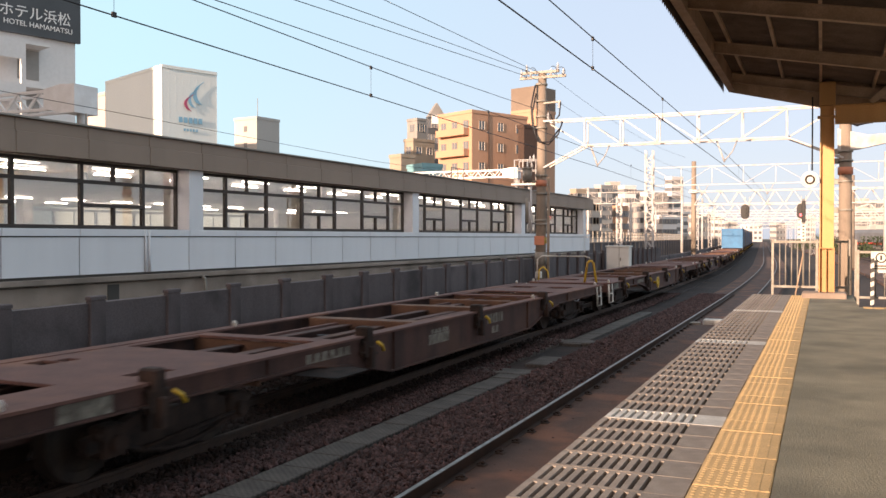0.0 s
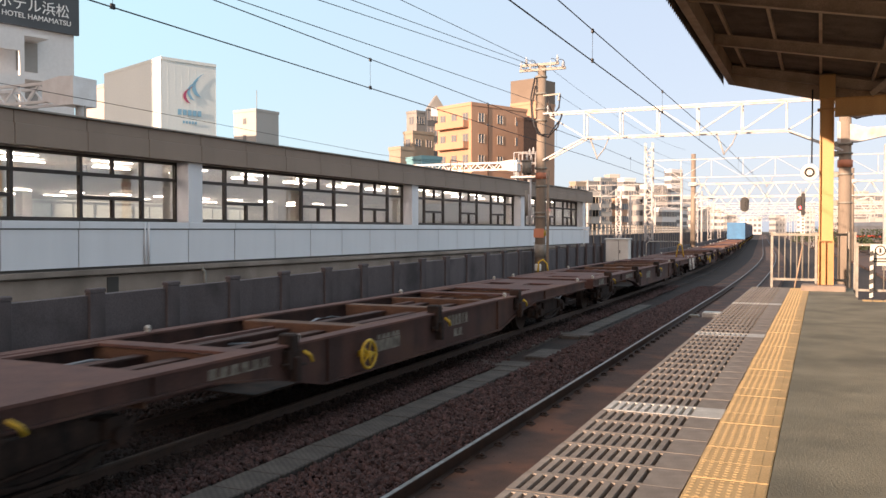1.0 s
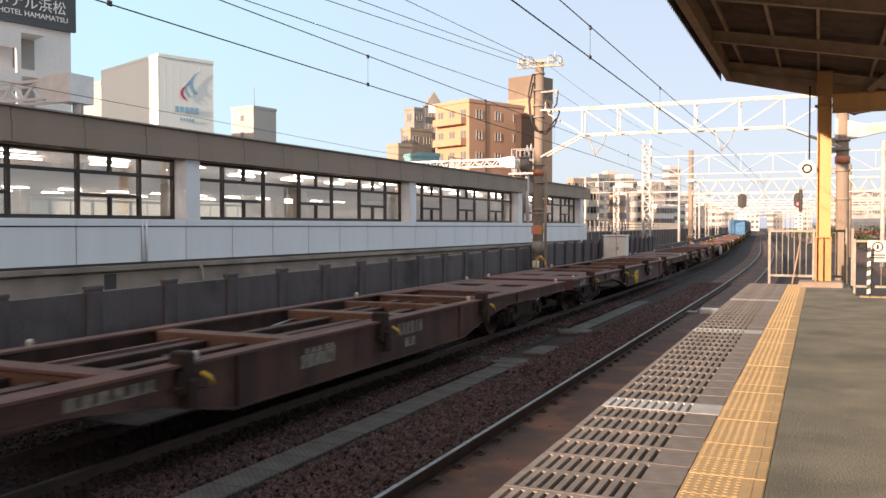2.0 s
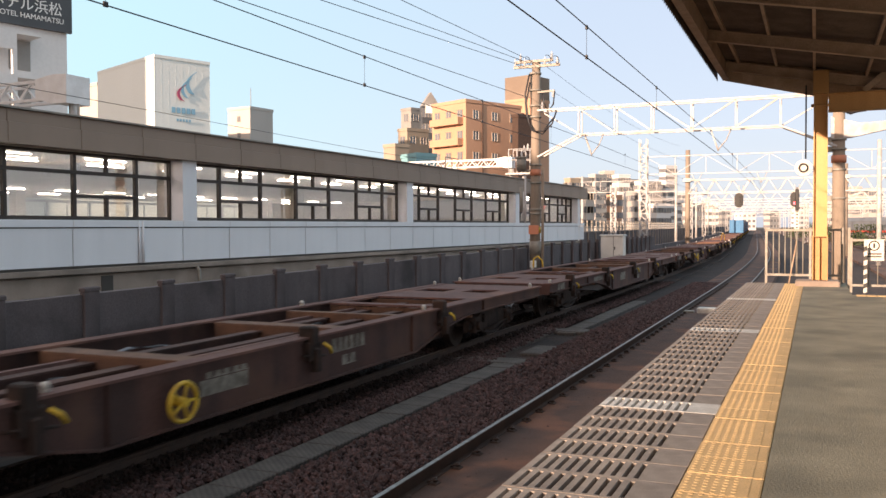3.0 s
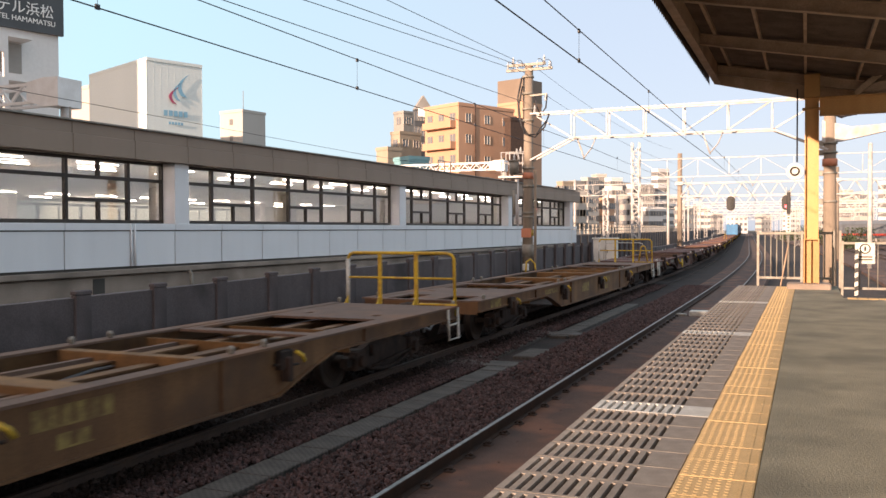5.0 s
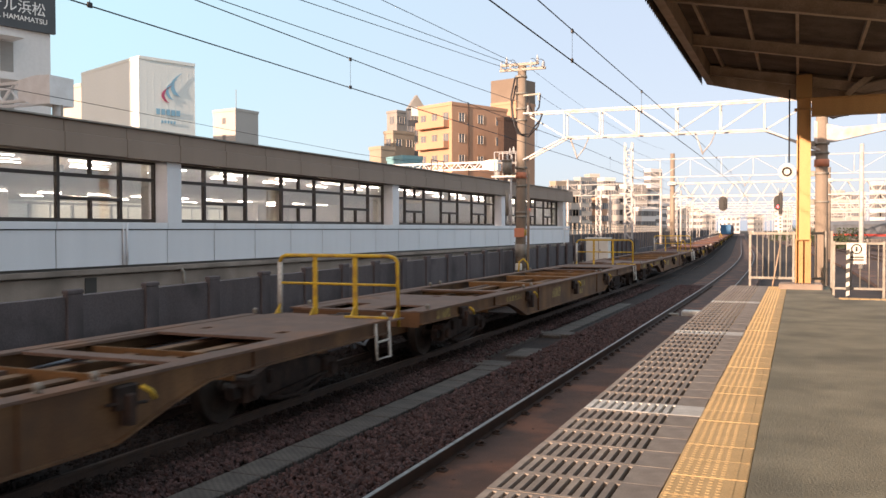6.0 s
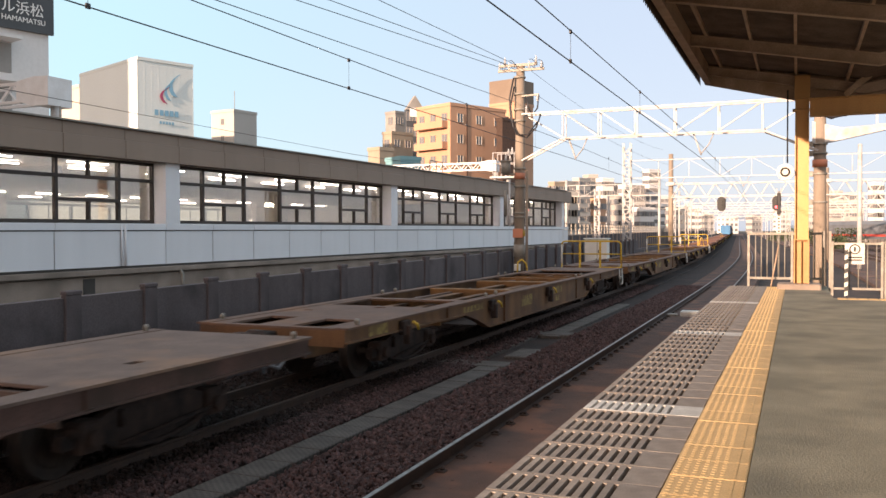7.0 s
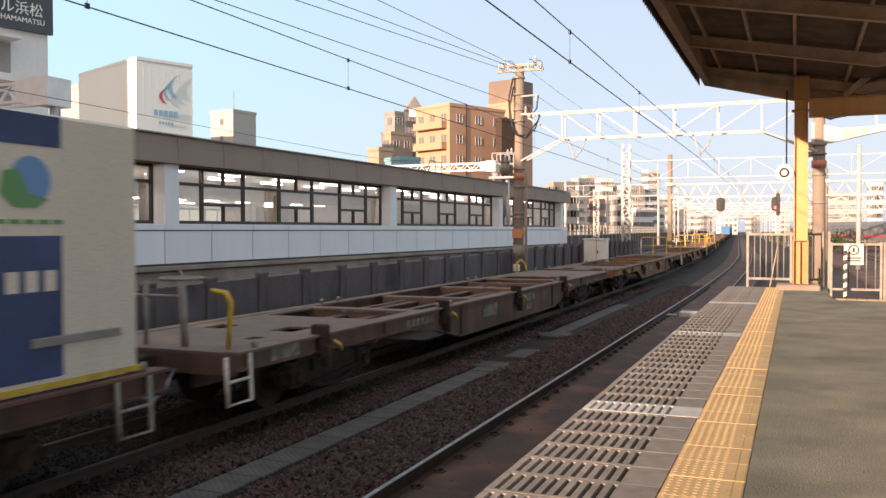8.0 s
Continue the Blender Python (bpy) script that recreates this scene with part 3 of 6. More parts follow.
# ------------------------------------------------------------ freight wagons
def bogie_mesh():
    bm = BM()
    for s in (-1, 1):
        x = s * 0.93
        prism(bm, [(-1.25, 0.5), (-1.25, 0.36), (-0.75, 0.36), (-0.42, 0.2), (0.42, 0.2), (0.75, 0.36), (1.25, 0.36), (1.25, 0.5), (0.85, 0.56), (0.45, 0.68), (-0.45, 0.68), (-0.85, 0.56)],
              x - 0.06, x + 0.06)
        for y in (-0.95, 0.95):
            soft_box(bm, x - 0.11, x + 0.13, y - 0.15, y + 0.15, 0.3, 0.6, 0.03)
            rod(bm, (x + s * 0.05, y, 0.43), (x + s * 0.2, y, 0.43), 0.09, 10)
        for y in (-0.16, 0.0, 0.16):
            rod(bm, (x, y, 0.26), (x, y, 0.6), 0.065, 8)
        rod(bm, (x + s * 0.08, -0.5, 0.45), (x + s * 0.08, -0.5, 0.62), 0.04, 6)
    soft_box(bm, -0.98, 0.98, -0.24, 0.24, 0.42, 0.66, 0.03)
    for s in (-1, 1):
        # curved brace along the side frame, and a lever rod
        tube_path(bm, [(s * 1.02, 1.2 * f, 0.2 + 0.34 * f * f) for f in (-1, -0.75, -0.5, -0.25, 0, 0.25, 0.5, 0.75, 1)], 0.035, 6)
        rod(bm, (s * 1.06, -0.6, 0.3), (s * 1.06, 0.9, 0.4), 0.02, 6)
    for y in (-1.3, 1.3):
        bar(bm, (-0.9, y * 0.35, 0.32), (0.9, y * 0.35, 0.32), 0.08, 0.08)
    return bm


def wheelset_mesh():
    bm = BM()
    rod(bm, (-0.85, 0, 0), (0.85, 0, 0), 0.07, 10)
    for s in (-1, 1):
        x = s * 0.535
        rod(bm, (x - 0.065, 0, 0), (x + 0.065, 0, 0), 0.43, 28, smooth=False)
        rod(bm, (x - s * 0.065 - 0.012, 0, 0), (x - s * 0.065 + 0.012, 0, 0), 0.455, 28, smooth=False)
        rod(bm, (x + s * 0.06, 0, 0), (x + s * 0.075, 0, 0), 0.34, 24, r2=0.3, smooth=False)
        rod(bm, (x + s * 0.06, 0, 0), (x + s * 0.11, 0, 0), 0.12, 12)
        for k in range(3):
            a = k * 2.094
            rod(bm, (x + s * 0.07, 0.22 * math.cos(a), 0.22 * math.sin(a)), (x + s * 0.08, 0.22 * math.cos(a), 0.22 * math.sin(a)), 0.045, 8)
    return bm


def end_deck(bm, y0, y1, cuts):
    """A deck plate on the end of the frame with rectangular holes; cuts: (x0, x1, y0, y1)."""
    xs = sorted({-1.1, 1.1, *[c[0] for c in cuts], *[c[1] for c in cuts]})
    ys = sorted({y0, y1, *[c[2] for c in cuts], *[c[3] for c in cuts]})
    grid = {}

    def vert(x, y, z):
        return grid.setdefault((x, y, z), bm.verts.new((x, y, z)))

    def hole(x, y):
        return any(a < x < b and c < y < d for a, b, c, d in cuts)
    for i in range(len(xs) - 1):
        for j in range(len(ys) - 1):
            if hole((xs[i] + xs[i + 1]) / 2, (ys[j] + ys[j + 1]) / 2):
                continue
            for z in (0.99, 0.955):
                bm.faces.new([vert(x, y, z) for x, y in ((xs[i], ys[j]), (xs[i + 1], ys[j]), (xs[i + 1], ys[j + 1]), (xs[i], ys[j + 1]))])
    edges = [e for e in bm.edges if len(e.link_faces) == 1 and e.verts[0].co.z > 0.97]
    for e in edges:
        a, b = e.verts
        try:
            bm.faces.new((a, b, vert(b.co.x, b.co.y, 0.955), vert(a.co.x, a.co.y, 0.955)))
        except (ValueError, KeyError):
            pass


WAGON_LABEL = {"brown": "empty dark brown container flat wagon with a rusty deck", "ochre": "empty rust-orange container flat wagon with ochre sides",
               "grey": "empty grey-brown container flat wagon with a dusty deck"}


def build_wagon(tone, wheel=False, near_end="", far_end="", pins="white", slots=False, rail_at=10.12):
    """A bogie flat wagon, 19.6 m over the frame; +y is its far end, +x the side by the platform."""
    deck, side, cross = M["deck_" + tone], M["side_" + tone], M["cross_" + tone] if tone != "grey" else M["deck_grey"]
    w = thing("flat_wagon", WAGON_LABEL[tone], "freight wagon", group="freight wagons")
    stretch = 1.053 if tone == "brown" else 1.082
    w.scale = (1, stretch, 1)
    E0, E1 = -9.8, 9.5 if "rail" in far_end else 9.8
    q0, q1 = (4.1, 4.85) if tone == "ochre" else (3.2, 4.3)
    belly = [(E0, 0.97), (E0, 0.77), (-7.0, 0.76), (-5.4, 0.75), (-q1, 0.61), (-q0, 0.37), (q0, 0.37), (q1, 0.61), (5.4, 0.75), (7.0, 0.76), (E1, 0.77), (E1, 0.97)]
    for s in (-1, 1):
        bm = BM()
        prism(bm, belly, s * 1.235, s * 1.26)
        box(bm, min(s * 1.1, s * 1.32), max(s * 1.1, s * 1.32), E0, E1, 0.97, 1.0, 1)
        low = belly[1:-1]
        for (ya, za), (yb, zb) in zip(low, low[1:]):
            bar(bm, (s * 1.235, ya, za + 0.01), (s * 1.235, yb, zb + 0.01), 0.16, 0.025)
        for y in (-3.1, 3.1, -6.2, 6.2):
            zl = 0.38 if abs(y) < 4 else 0.77
            box(bm, min(s * 1.26, s * 1.3), max(s * 1.26, s * 1.3), y - 0.012, y + 0.012, zl, 0.97)
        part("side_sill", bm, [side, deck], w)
    for s in (-1, 1):
        bm = BM()
        prism(bm, [(s * 0.32 + u, v) for u, v in ((-0.03, 0.45), (0.03, 0.45), (0.03, 0.86), (0.09, 0.86), (0.09, 0.885), (-0.09, 0.885), (-0.09, 0.86), (-0.03, 0.86))], -9.4, 9.3, "y")
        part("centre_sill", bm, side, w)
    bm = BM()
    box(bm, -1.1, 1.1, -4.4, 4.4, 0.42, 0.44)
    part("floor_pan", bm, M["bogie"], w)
    for s in (-1, 1):
        bm = BM()
        a, b = E1 if s > 0 else E0, s * 4.45
        bay = (-0.97, 0.97, *sorted((s * 6.1, s * 4.75)))
        if tone == "ochre":
            b, bay = (5.1, (-0.97, 0.97, 5.35, 7.1)) if s > 0 else (-4.8, (-0.95, 0.97, -6.5, -5.1))
        if slots and s < 0:
            cuts = [bay, (-0.35, 0.55, -9.15, -8.5), (-0.92, -0.62, -7.66, -7.4), (-0.8, -0.6, -7.38, -7.15), (0.7, 0.88, -7.85, -7.6), (0.78, 0.96, -7.58, -7.35)]
        elif tone == "ochre" and s < 0:
            cuts = [bay, (0.28, 0.86, -9.66, -8.7), (-0.82, -0.3, -9.66, -8.6), (0.1, 0.3, -6.85, -6.7), (-0.9, -0.7, -7.6, -7.52)]
        elif tone == "ochre":
            cuts = [bay, (-0.7, -0.58, 7.6, 7.8), (0.62, 0.76, 7.5, 7.72)]
        elif tone == "grey" and s < 0:
            cuts = [bay, (0.35, 0.75, -7.9, -7.35), (0.55, 0.75, -8.75, -8.5), (-0.8, -0.45, -7.9, -7.45)]
        elif tone == "grey":
            cuts = [bay, (0.6, 0.74, 7.3, 7.5)]
        else:
            cuts = [bay, (-0.92, -0.2, *sorted((s * 8.3, s * 7.6))), (0.2, 0.85, *sorted((s * 8.3, s * 7.6)))]
        end_deck(bm, min(a, b), max(a, b), cuts)
        part("end_deck", bm, deck, w)
        bm = BM()
        box(bm, -1.24, 1.24, *sorted((a, a - s * 0.06)), 0.72, 0.97)
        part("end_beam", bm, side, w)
        # coupler
        bm = BM()
        soft_box(bm, -0.12, 0.12, *sorted((s * 9.3, s * 10.05)), 0.7, 0.92, 0.02)
        soft_box(bm, -0.2, 0.16, *sorted((s * 10.0, s * 10.2)), 0.66, 0.96, 0.05)
        part("coupler", bm, M["bogie"], w)
        bm = BM()
        tube_path(bm, [(0.4, s * 9.8, 0.75), (0.42, s * 9.95, 0.6), (0.35, s * 10.08, 0.42), (0.25, s * 10.2, 0.5)], 0.03, 6)
        part("brake_hose", bm, M["hose"], w)
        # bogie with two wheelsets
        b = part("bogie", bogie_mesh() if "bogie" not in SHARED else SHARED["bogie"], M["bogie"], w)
        SHARED.setdefault("bogie", b.data)
        b.matrix_basis = pose(0, s * 7.35, 0) @ Matrix.Diagonal((1, 1 / stretch, 1, 1))
        for y in (-0.95, 0.95):
            ws = part("wheelset", wheelset_mesh() if "wheelset" not in SHARED else SHARED["wheelset"], M["wheel"], b)
            SHARED.setdefault("wheelset", ws.data)
            ws.matrix_basis = pose(0, y, 0.43)
    # cross members: a leaning web under a short top flange, deeper in the belly
    for y, wide in ((-6.1, 0.1), (-4.6, 0.13), (-1.65, 0.16), (1.4, 0.16), (3.15, 0.08), (4.6, 0.13), (6.1, 0.1)):
        bm = BM()
        if abs(y) < 4:
            box(bm, -1.1, 1.1, y - wide, y + wide, 0.94, 0.968)
        low = 0.5 if abs(y) < 4 else 0.62
        prism(bm, [(y - wide, 0.94), (y - wide + 0.03, 0.94), (y - wide + 0.09, low), (y - wide + 0.06, low)], -1.1, 1.1)
        part("cross_beam", bm, cross, w)
    # narrow lengthwise stringers between the middle cross members
    for x, ya, yb in ((-0.55, -4.5, -1.7), (0.62, -1.6, 1.3), (-0.6, 1.5, 4.5)):
        bm = BM()
        bar(bm, (x, ya, 0.88), (x, yb, 0.88), 0.09, 0.05)
        part("stringer", bm, deck, w)
    # brake rods, pipes and an air tank in the open bays
    bm = BM()
    rnd = random.Random(len(bpy.data.objects))
    for k in range(4):
        x = -0.9 + 0.55 * k
        a, ph = rnd.uniform(0.06, 0.16), rnd.uniform(0, 6)
        tube_path(bm, [(x + a * math.sin(ph + 0.9 * i), -5.6 + 0.56 * i, 0.76 + 0.07 * math.sin(ph + 1.3 * i)) for i in range(21)], 0.02, 5)
    part("brake_pipe", bm, M["hose"], w)
    bm = BM()
    rod(bm, (0.72, -1.6, 0.62), (0.72, -0.4, 0.62), 0.19, 14)
    part("air_tank", bm, side, w)
    # twist-lock pins
    bm = BM()
    rod(bm, (0, 0, 0), (0, 0, 0.04), 0.035, 10)
    rod(bm, (0, 0, 0.035), (0, 0, 0.09), 0.048, 10, r2=0.024)
    pin = SHARED.setdefault("pin_" + pins, mesh_of("lock_pin", bm, M["pin_white"] if pins == "white" else M["galv"]))
    for y in (-9.6, -3.7, 3.7, 9.3):
        for s in (-1, 1):
            o = part("lock_pin", pin, None, w)
            o.matrix_basis = pose(s * 1.2, y + (0.0 if pins == "white" else 0.25), 1.0)
            if pins != "white" and abs(y) < 6:
                o = part("lock_pin", pin, None, w)
                o.matrix_basis = pose(s * 1.2, y - 0.35, 1.0)
    # fold-down lock levers and brackets on the platform side
    for y in (-8.0, -3.95, 0.2, 4.2):
        bm = BM()
        soft_box(bm, 1.26, 1.36, y - 0.13, y + 0.13, 0.7, 0.93, 0.015)
        soft_box(bm, 1.3, 1.42, y - 0.05, y + 0.05, 0.55, 0.85, 0.015)
        if tone != "ochre":
            soft_box(bm, 1.16, 1.38, y - 0.1, y + 0.06, 0.9, 1.13, 0.02)
        rod(bm, (1.34, y - 0.25, 0.78), (1.34, y + 0.25, 0.72), 0.018, 6)
        part("lock_bracket", bm, M["bogie"], w)
        bm = BM()
        tube_path(bm, [(1.4, y + 0.12, 0.9), (1.44, y + 0.2, 0.84), (1.43, y + 0.26, 0.76)], 0.024, 6)
        part("lock_lever", bm, M["yellow"], w)
    # painted marks as plain bars
    ink = M["paint_ochre"] if tone == "ochre" else M["paint_mark"]
    for y, wd, z, h, n in ((0.75, 0.9, 0.72, 0.17, 6), (1.0, 0.4, 0.52, 0.12, 2), (-5.4, 1.1, 0.8, 0.1, 6), (-1.75, 0.72, 0.8, 0.05, 5), (-1.85, 0.8, 0.62, 0.15, 1), (-9.1, 0.6, 0.79, 0.16, 1)):
        bm = BM()
        step = wd / n
        comb = [(y, z - 0.02), (y + wd, z - 0.02)]
        for k in reversed(range(n)):
            e = (k + (0.72 if n > 1 else 1)) * step
            comb += [(y + e, z), (y + e, z + h), (y + k * step, z + h)] + ([(y + k * step, z)] if k else [])
        prism(bm, comb, 1.261, 1.2635)
        part("painted_mark", bm, ink, w)
    if wheel:
        bm = BM()
        ring = [(1.42, -2.28 + 0.195 * math.cos(a * math.pi / 10), 0.65 + 0.195 * math.sin(a * math.pi / 10)) for a in range(21)]
        tube_path(bm, ring, 0.024, 8)
        for a in range(5):
            rod(bm, (1.42, -2.28, 0.65), (1.42, -2.28 + 0.19 * math.cos(a * 1.2566), 0.65 + 0.19 * math.sin(a * 1.2566)), 0.018, 6)
        rod(bm, (1.25, -2.28, 0.65), (1.46, -2.28, 0.65), 0.05, 10)
        part("hand_wheel", bm, M["yellow"], w, "yellow spoked hand brake wheel")
    for end, s in ((near_end, -1), (far_end, 1)):
        if "step" in end:
            ya, yb = (9.1, 9.52) if s > 0 else (-10.0, -9.58)
            for x in (1.3, -1.3):
                bm = BM()
                tube_path(bm, [(x, ya, 0.97), (x * 1.02, ya, 0.42), (x * 1.02, yb, 0.42), (x, yb, 0.97)], 0.028, 8)
                rod(bm, (x * 1.01, ya, 0.68), (x * 1.01, yb, 0.68), 0.02, 6)
                part("step_ladder", bm, M["galv"] if "grey" in end else M["pin_white"], w, "pale steel foot step")
        if "rail" in end:
            y = s * rail_at
            bm = BM()
            box(bm, -1.2, 1.25, *sorted((s * 9.5, s * (rail_at + 0.05))), 0.93, 0.955)
            part("foot_plate", bm, deck, w)
            bm = BM()
            tube_path(bm, [(-1.1, y, 0.955), (-1.1, y, 1.86), (-1.06, y, 1.93), (-0.98, y, 1.96), (1.0, y, 1.96), (1.1, y, 1.93), (1.15, y, 1.86), (1.17, y, 0.8)], 0.032, 8)
            rod(bm, (-1.1, y, 1.48), (1.16, y, 1.48), 0.022, 8)
            for x in (-0.4, 0.37):
                bar(bm, (x, y, 0.9), (x, y, 1.95), 0.07, 0.045)
            for x in (-1.09, -0.4, 0.37, 1.16):
                prism(bm, [(y - 0.01, 0.955), (y - s * 0.17, 0.955), (y - 0.01, 1.14)], x - 0.012, x + 0.012)
            box(bm, 0.55, 1.3, *sorted((s * 9.46, s * 9.53)), 1.001, 1.03)
            part("hand_rail", bm, M["yellow"], w, "yellow end hand rail")
            bm = BM()
            rod(bm, (-1.105, y + 0.002, 0.955), (-1.105, y + 0.002, 1.84), 0.04, 8)
            part("rail_post", bm, M["pin_white"], w, "white painted post")
        if "brake" in end:
            y = s * 9.5
            bm = BM()
            tube_path(bm, [(0.42, y, 0.99), (0.52, y, 1.6), (0.58, y, 1.66), (0.64, y, 1.66), (0.7, y, 1.6), (0.8, y, 0.99)], 0.036, 8)
            part("brake_stand", bm, M["yellow"], w, "yellow tapered brake stand")
            bm = BM()
            tube_path(bm, [(0.6, y, 1.66), (0.58, y, 1.76), (0.45, y, 1.8), (-0.95, y, 1.8), (-1.1, y, 1.7), (-1.12, y, 0.99)], 0.022, 8)
            part("grab_rail", bm, M["pin_white"], w, "white grab rail")
        if "post" in end:
            y = s * 9.55
            bm = BM()
            tube_path(bm, [(0.98, y, 0.99), (1.02, y, 1.55), (0.95, y, 1.66), (0.75, y, 1.68)], 0.032, 8)
            part("grab_post", bm, M["yellow"], w, "faded yellow bent grab post")
            bm = BM()
            rod(bm, (0.35, y, 0.9), (0.3, y, 1.8), 0.045, 8)
            rod(bm, (-0.25, y, 0.9), (-0.25, y, 1.78), 0.03, 8)
            rod(bm, (-0.9, y, 1.6), (0.3, y, 1.6), 0.02, 8)
            rod(bm, (-0.9, y, 0.99), (-0.9, y, 1.6), 0.025, 8)
            part("brake_post", bm, M["galv"], w, "grey steel brake post")
            bm = BM()
            ring = [(0.3 + 0.24 * math.cos(a * math.pi / 8), y + 0.24 * math.sin(a * math.pi / 8), 1.82) for a in range(17)]
            tube_path(bm, ring, 0.022, 6)
            rod(bm, (0.06, y, 1.82), (0.54, y, 1.82), 0.016, 6)
            part("brake_wheel", bm, M["galv"], w, "flat hand brake wheel")
    return w


SHARED = {}
SPEED = 19.6
# where the near end of each wagon stands at the end of the shot
NEAR_END = [-13.8, 8.3, 30.5, 52.7, 74.8, 97.0] + [97.0 + 21.5 * i for i in range(1, 13)]
HALF = {k: 9.8 * (1.082 if k < 5 else 1.053) for k in range(18)}
WAGONS = {}


def container(name, mat, label, length, height, m_extra=None):
    c = thing(name, label, "container", group="containers on the train")
    bm = BM()
    box(bm, -1.2, 1.2, -length / 2 + 0.02, length / 2 - 0.02, 0.06, height - 0.05)
    n = int(length / 0.28)
    for s in (-1, 1):
        for k in range(n):
            y = -length / 2 + 0.12 + k * (length - 0.24) / n
            box(bm, *sorted((s * 1.2, s * 1.22)), y, y + 0.12, 0.15, height - 0.15)
        for k in range(8):
            x = -1.08 + k * 0.28
            box(bm, x, x + 0.12, *sorted((s * (length / 2 - 0.02), s * (length / 2))), 0.15, height - 0.15)
    part("body", bm, mat, c)
    bm = BM()
    for sx in (-1, 1):
        for sy in (-1, 1):
            box(bm, *sorted((sx * 1.14, sx * 1.235)), *sorted((sy * (length / 2 - 0.12), sy * (length / 2 + 0.01))), 0.0, height)
    for sx in (-1, 1):
        for z in (0.0, height - 0.12):
            box(bm, *sorted((sx * 1.15, sx * 1.23)), -length / 2, length / 2, z, z + 0.115)
    part("frame", bm, mat, c)
    return c


def white_container():
    L, h = 9.3, 2.42
    c = thing("container", "large cream box container with navy panels and a round emblem", "container", group="containers on the train")
    bm = BM()
    soft_box(bm, -1.22, 1.22, -L / 2, L / 2, 0.08, h, 0.03)
    box(bm, -1.15, 1.15, -L / 2 + 0.1, L / 2 - 0.1, 0.0, 0.08)
    part("body", bm, M["cont_white"], c)
    bm = BM()
    for sx in (-1, 1):
        box(bm, *sorted((sx * 1.1, sx * 1.235)), -L / 2 + 0.01, L / 2 - 0.01, 0.03, 0.078)
    for sy in (-1, 1):
        box(bm, -1.24, 1.24, *sorted((sy * (L / 2 - 0.1), sy * (L / 2 + 0.008))), 0.03, 0.079)
    part("base_rail", bm, M["yellow"], c, "scuffed yellow base rail")
    # navy panels with the writing kept to plain bars
    front = L / 2
    for z0, z1 in ((0.12, 1.36), (2.13, 2.4)):
        bm = BM()
        box(bm, 1.221, 1.226, front - 1.85, front - 0.95, z0, z1)
        part("navy_panel", bm, M["cont_navy"], c, "navy blue painted panel")
    bm = BM()
    for k in range(3):
        box(bm, 1.226, 1.23, front - 1.55 + k * 0.2, front - 1.42 + k * 0.2, 0.88, 1.06)
    part("painted_mark", bm, M["cont_white"], c)
    bm = BM()
    rod(bm, (1.221, front - 1.28, 1.83), (1.227, front - 1.28, 1.83), 0.21, 24, smooth=False)
    part("emblem", bm, M["mark_sky"], c, "round blue emblem")
    bm = BM()
    prism(bm, [(front - 1.6, 1.72), (front - 1.56, 1.9), (front - 1.42, 1.93), (front - 1.3, 1.72), (front - 1.1, 1.68), (front - 1.22, 1.6), (front - 1.45, 1.6)], 1.227, 1.231)
    part("emblem_green", bm, M["mark_green"], c, "green patch of the emblem")
    bm = BM()
    for k in range(5):
        box(bm, 1.221, 1.227, front - 1.65 + k * 0.15, front - 1.54 + k * 0.15, 1.46, 1.5)
    part("painted_mark", bm, M["mark_green"], c)
    bm = BM()
    soft_box(bm, 1.22, 1.245, front - 1.3, front - 0.25, 0.4, 0.48, 0.008)
    part("latch_bar", bm, M["galv"], c, "steel latch bar")
    bm = BM()
    for x in (-0.7, -0.25, 0.25, 0.7):
        rod(bm, (x, front + 0.03, 0.1), (x, front + 0.03, h - 0.05), 0.02, 8)
    part("door_bars", bm, M["galv"], c)
    return c


def build_train():
    brown = {5: dict(near_end="step brake", wheel=True), 6: dict(), 7: dict(wheel=True), 8: dict(far_end="step", slots=True)}
    for k in range(0, 18):
        if k == 0:
            w = build_wagon("brown", far_end="step grey post", pins="grey")
        elif k == 1:
            w = build_wagon("grey", near_end="step post", pins="grey")
        elif k in (2, 3, 4):
            w = build_wagon("ochre", far_end="rail step", pins="grey", rail_at={2: 10.12, 3: 9.72, 4: 10.0}[k])
        elif k in brown:
            w = build_wagon("brown", **brown[k])
        else:
            src = WAGONS[{9: 5, 10: 6, 11: 7, 12: 8}.get(k, 6)]
            w = copy_thing(src, Matrix())
        WAGONS[k] = w
    load = {}
    c = white_container()
    load[c] = (0, 9.97 - 4.65)
    blue = container("container", M["cont_blue"], "bright blue corrugated box container", 3.71, 2.5)
    grey = container("container", M["cont_grey"], "dull grey corrugated box container", 3.71, 2.5)
    for k in range(13, 18):
        for j in range(5):
            if k == 13 and j == 0:
                load[blue] = (k, -7.9)
            elif k == 13 and j == 1:
                load[grey] = (k, -3.95)
            else:
                o = copy_thing(blue if (k * 5 + j) % 4 == 3 else grey, Matrix())
                load[o] = (k, -7.9 + 3.95 * j)
    return load


# ------------------------------------------------------------ high-speed line station building
FACE_TURN = -2.0


def face_pose():
    return Matrix.Translation((-14.5, 20, 0)) @ Matrix.Rotation(radians(FACE_TURN), 4, "Z")


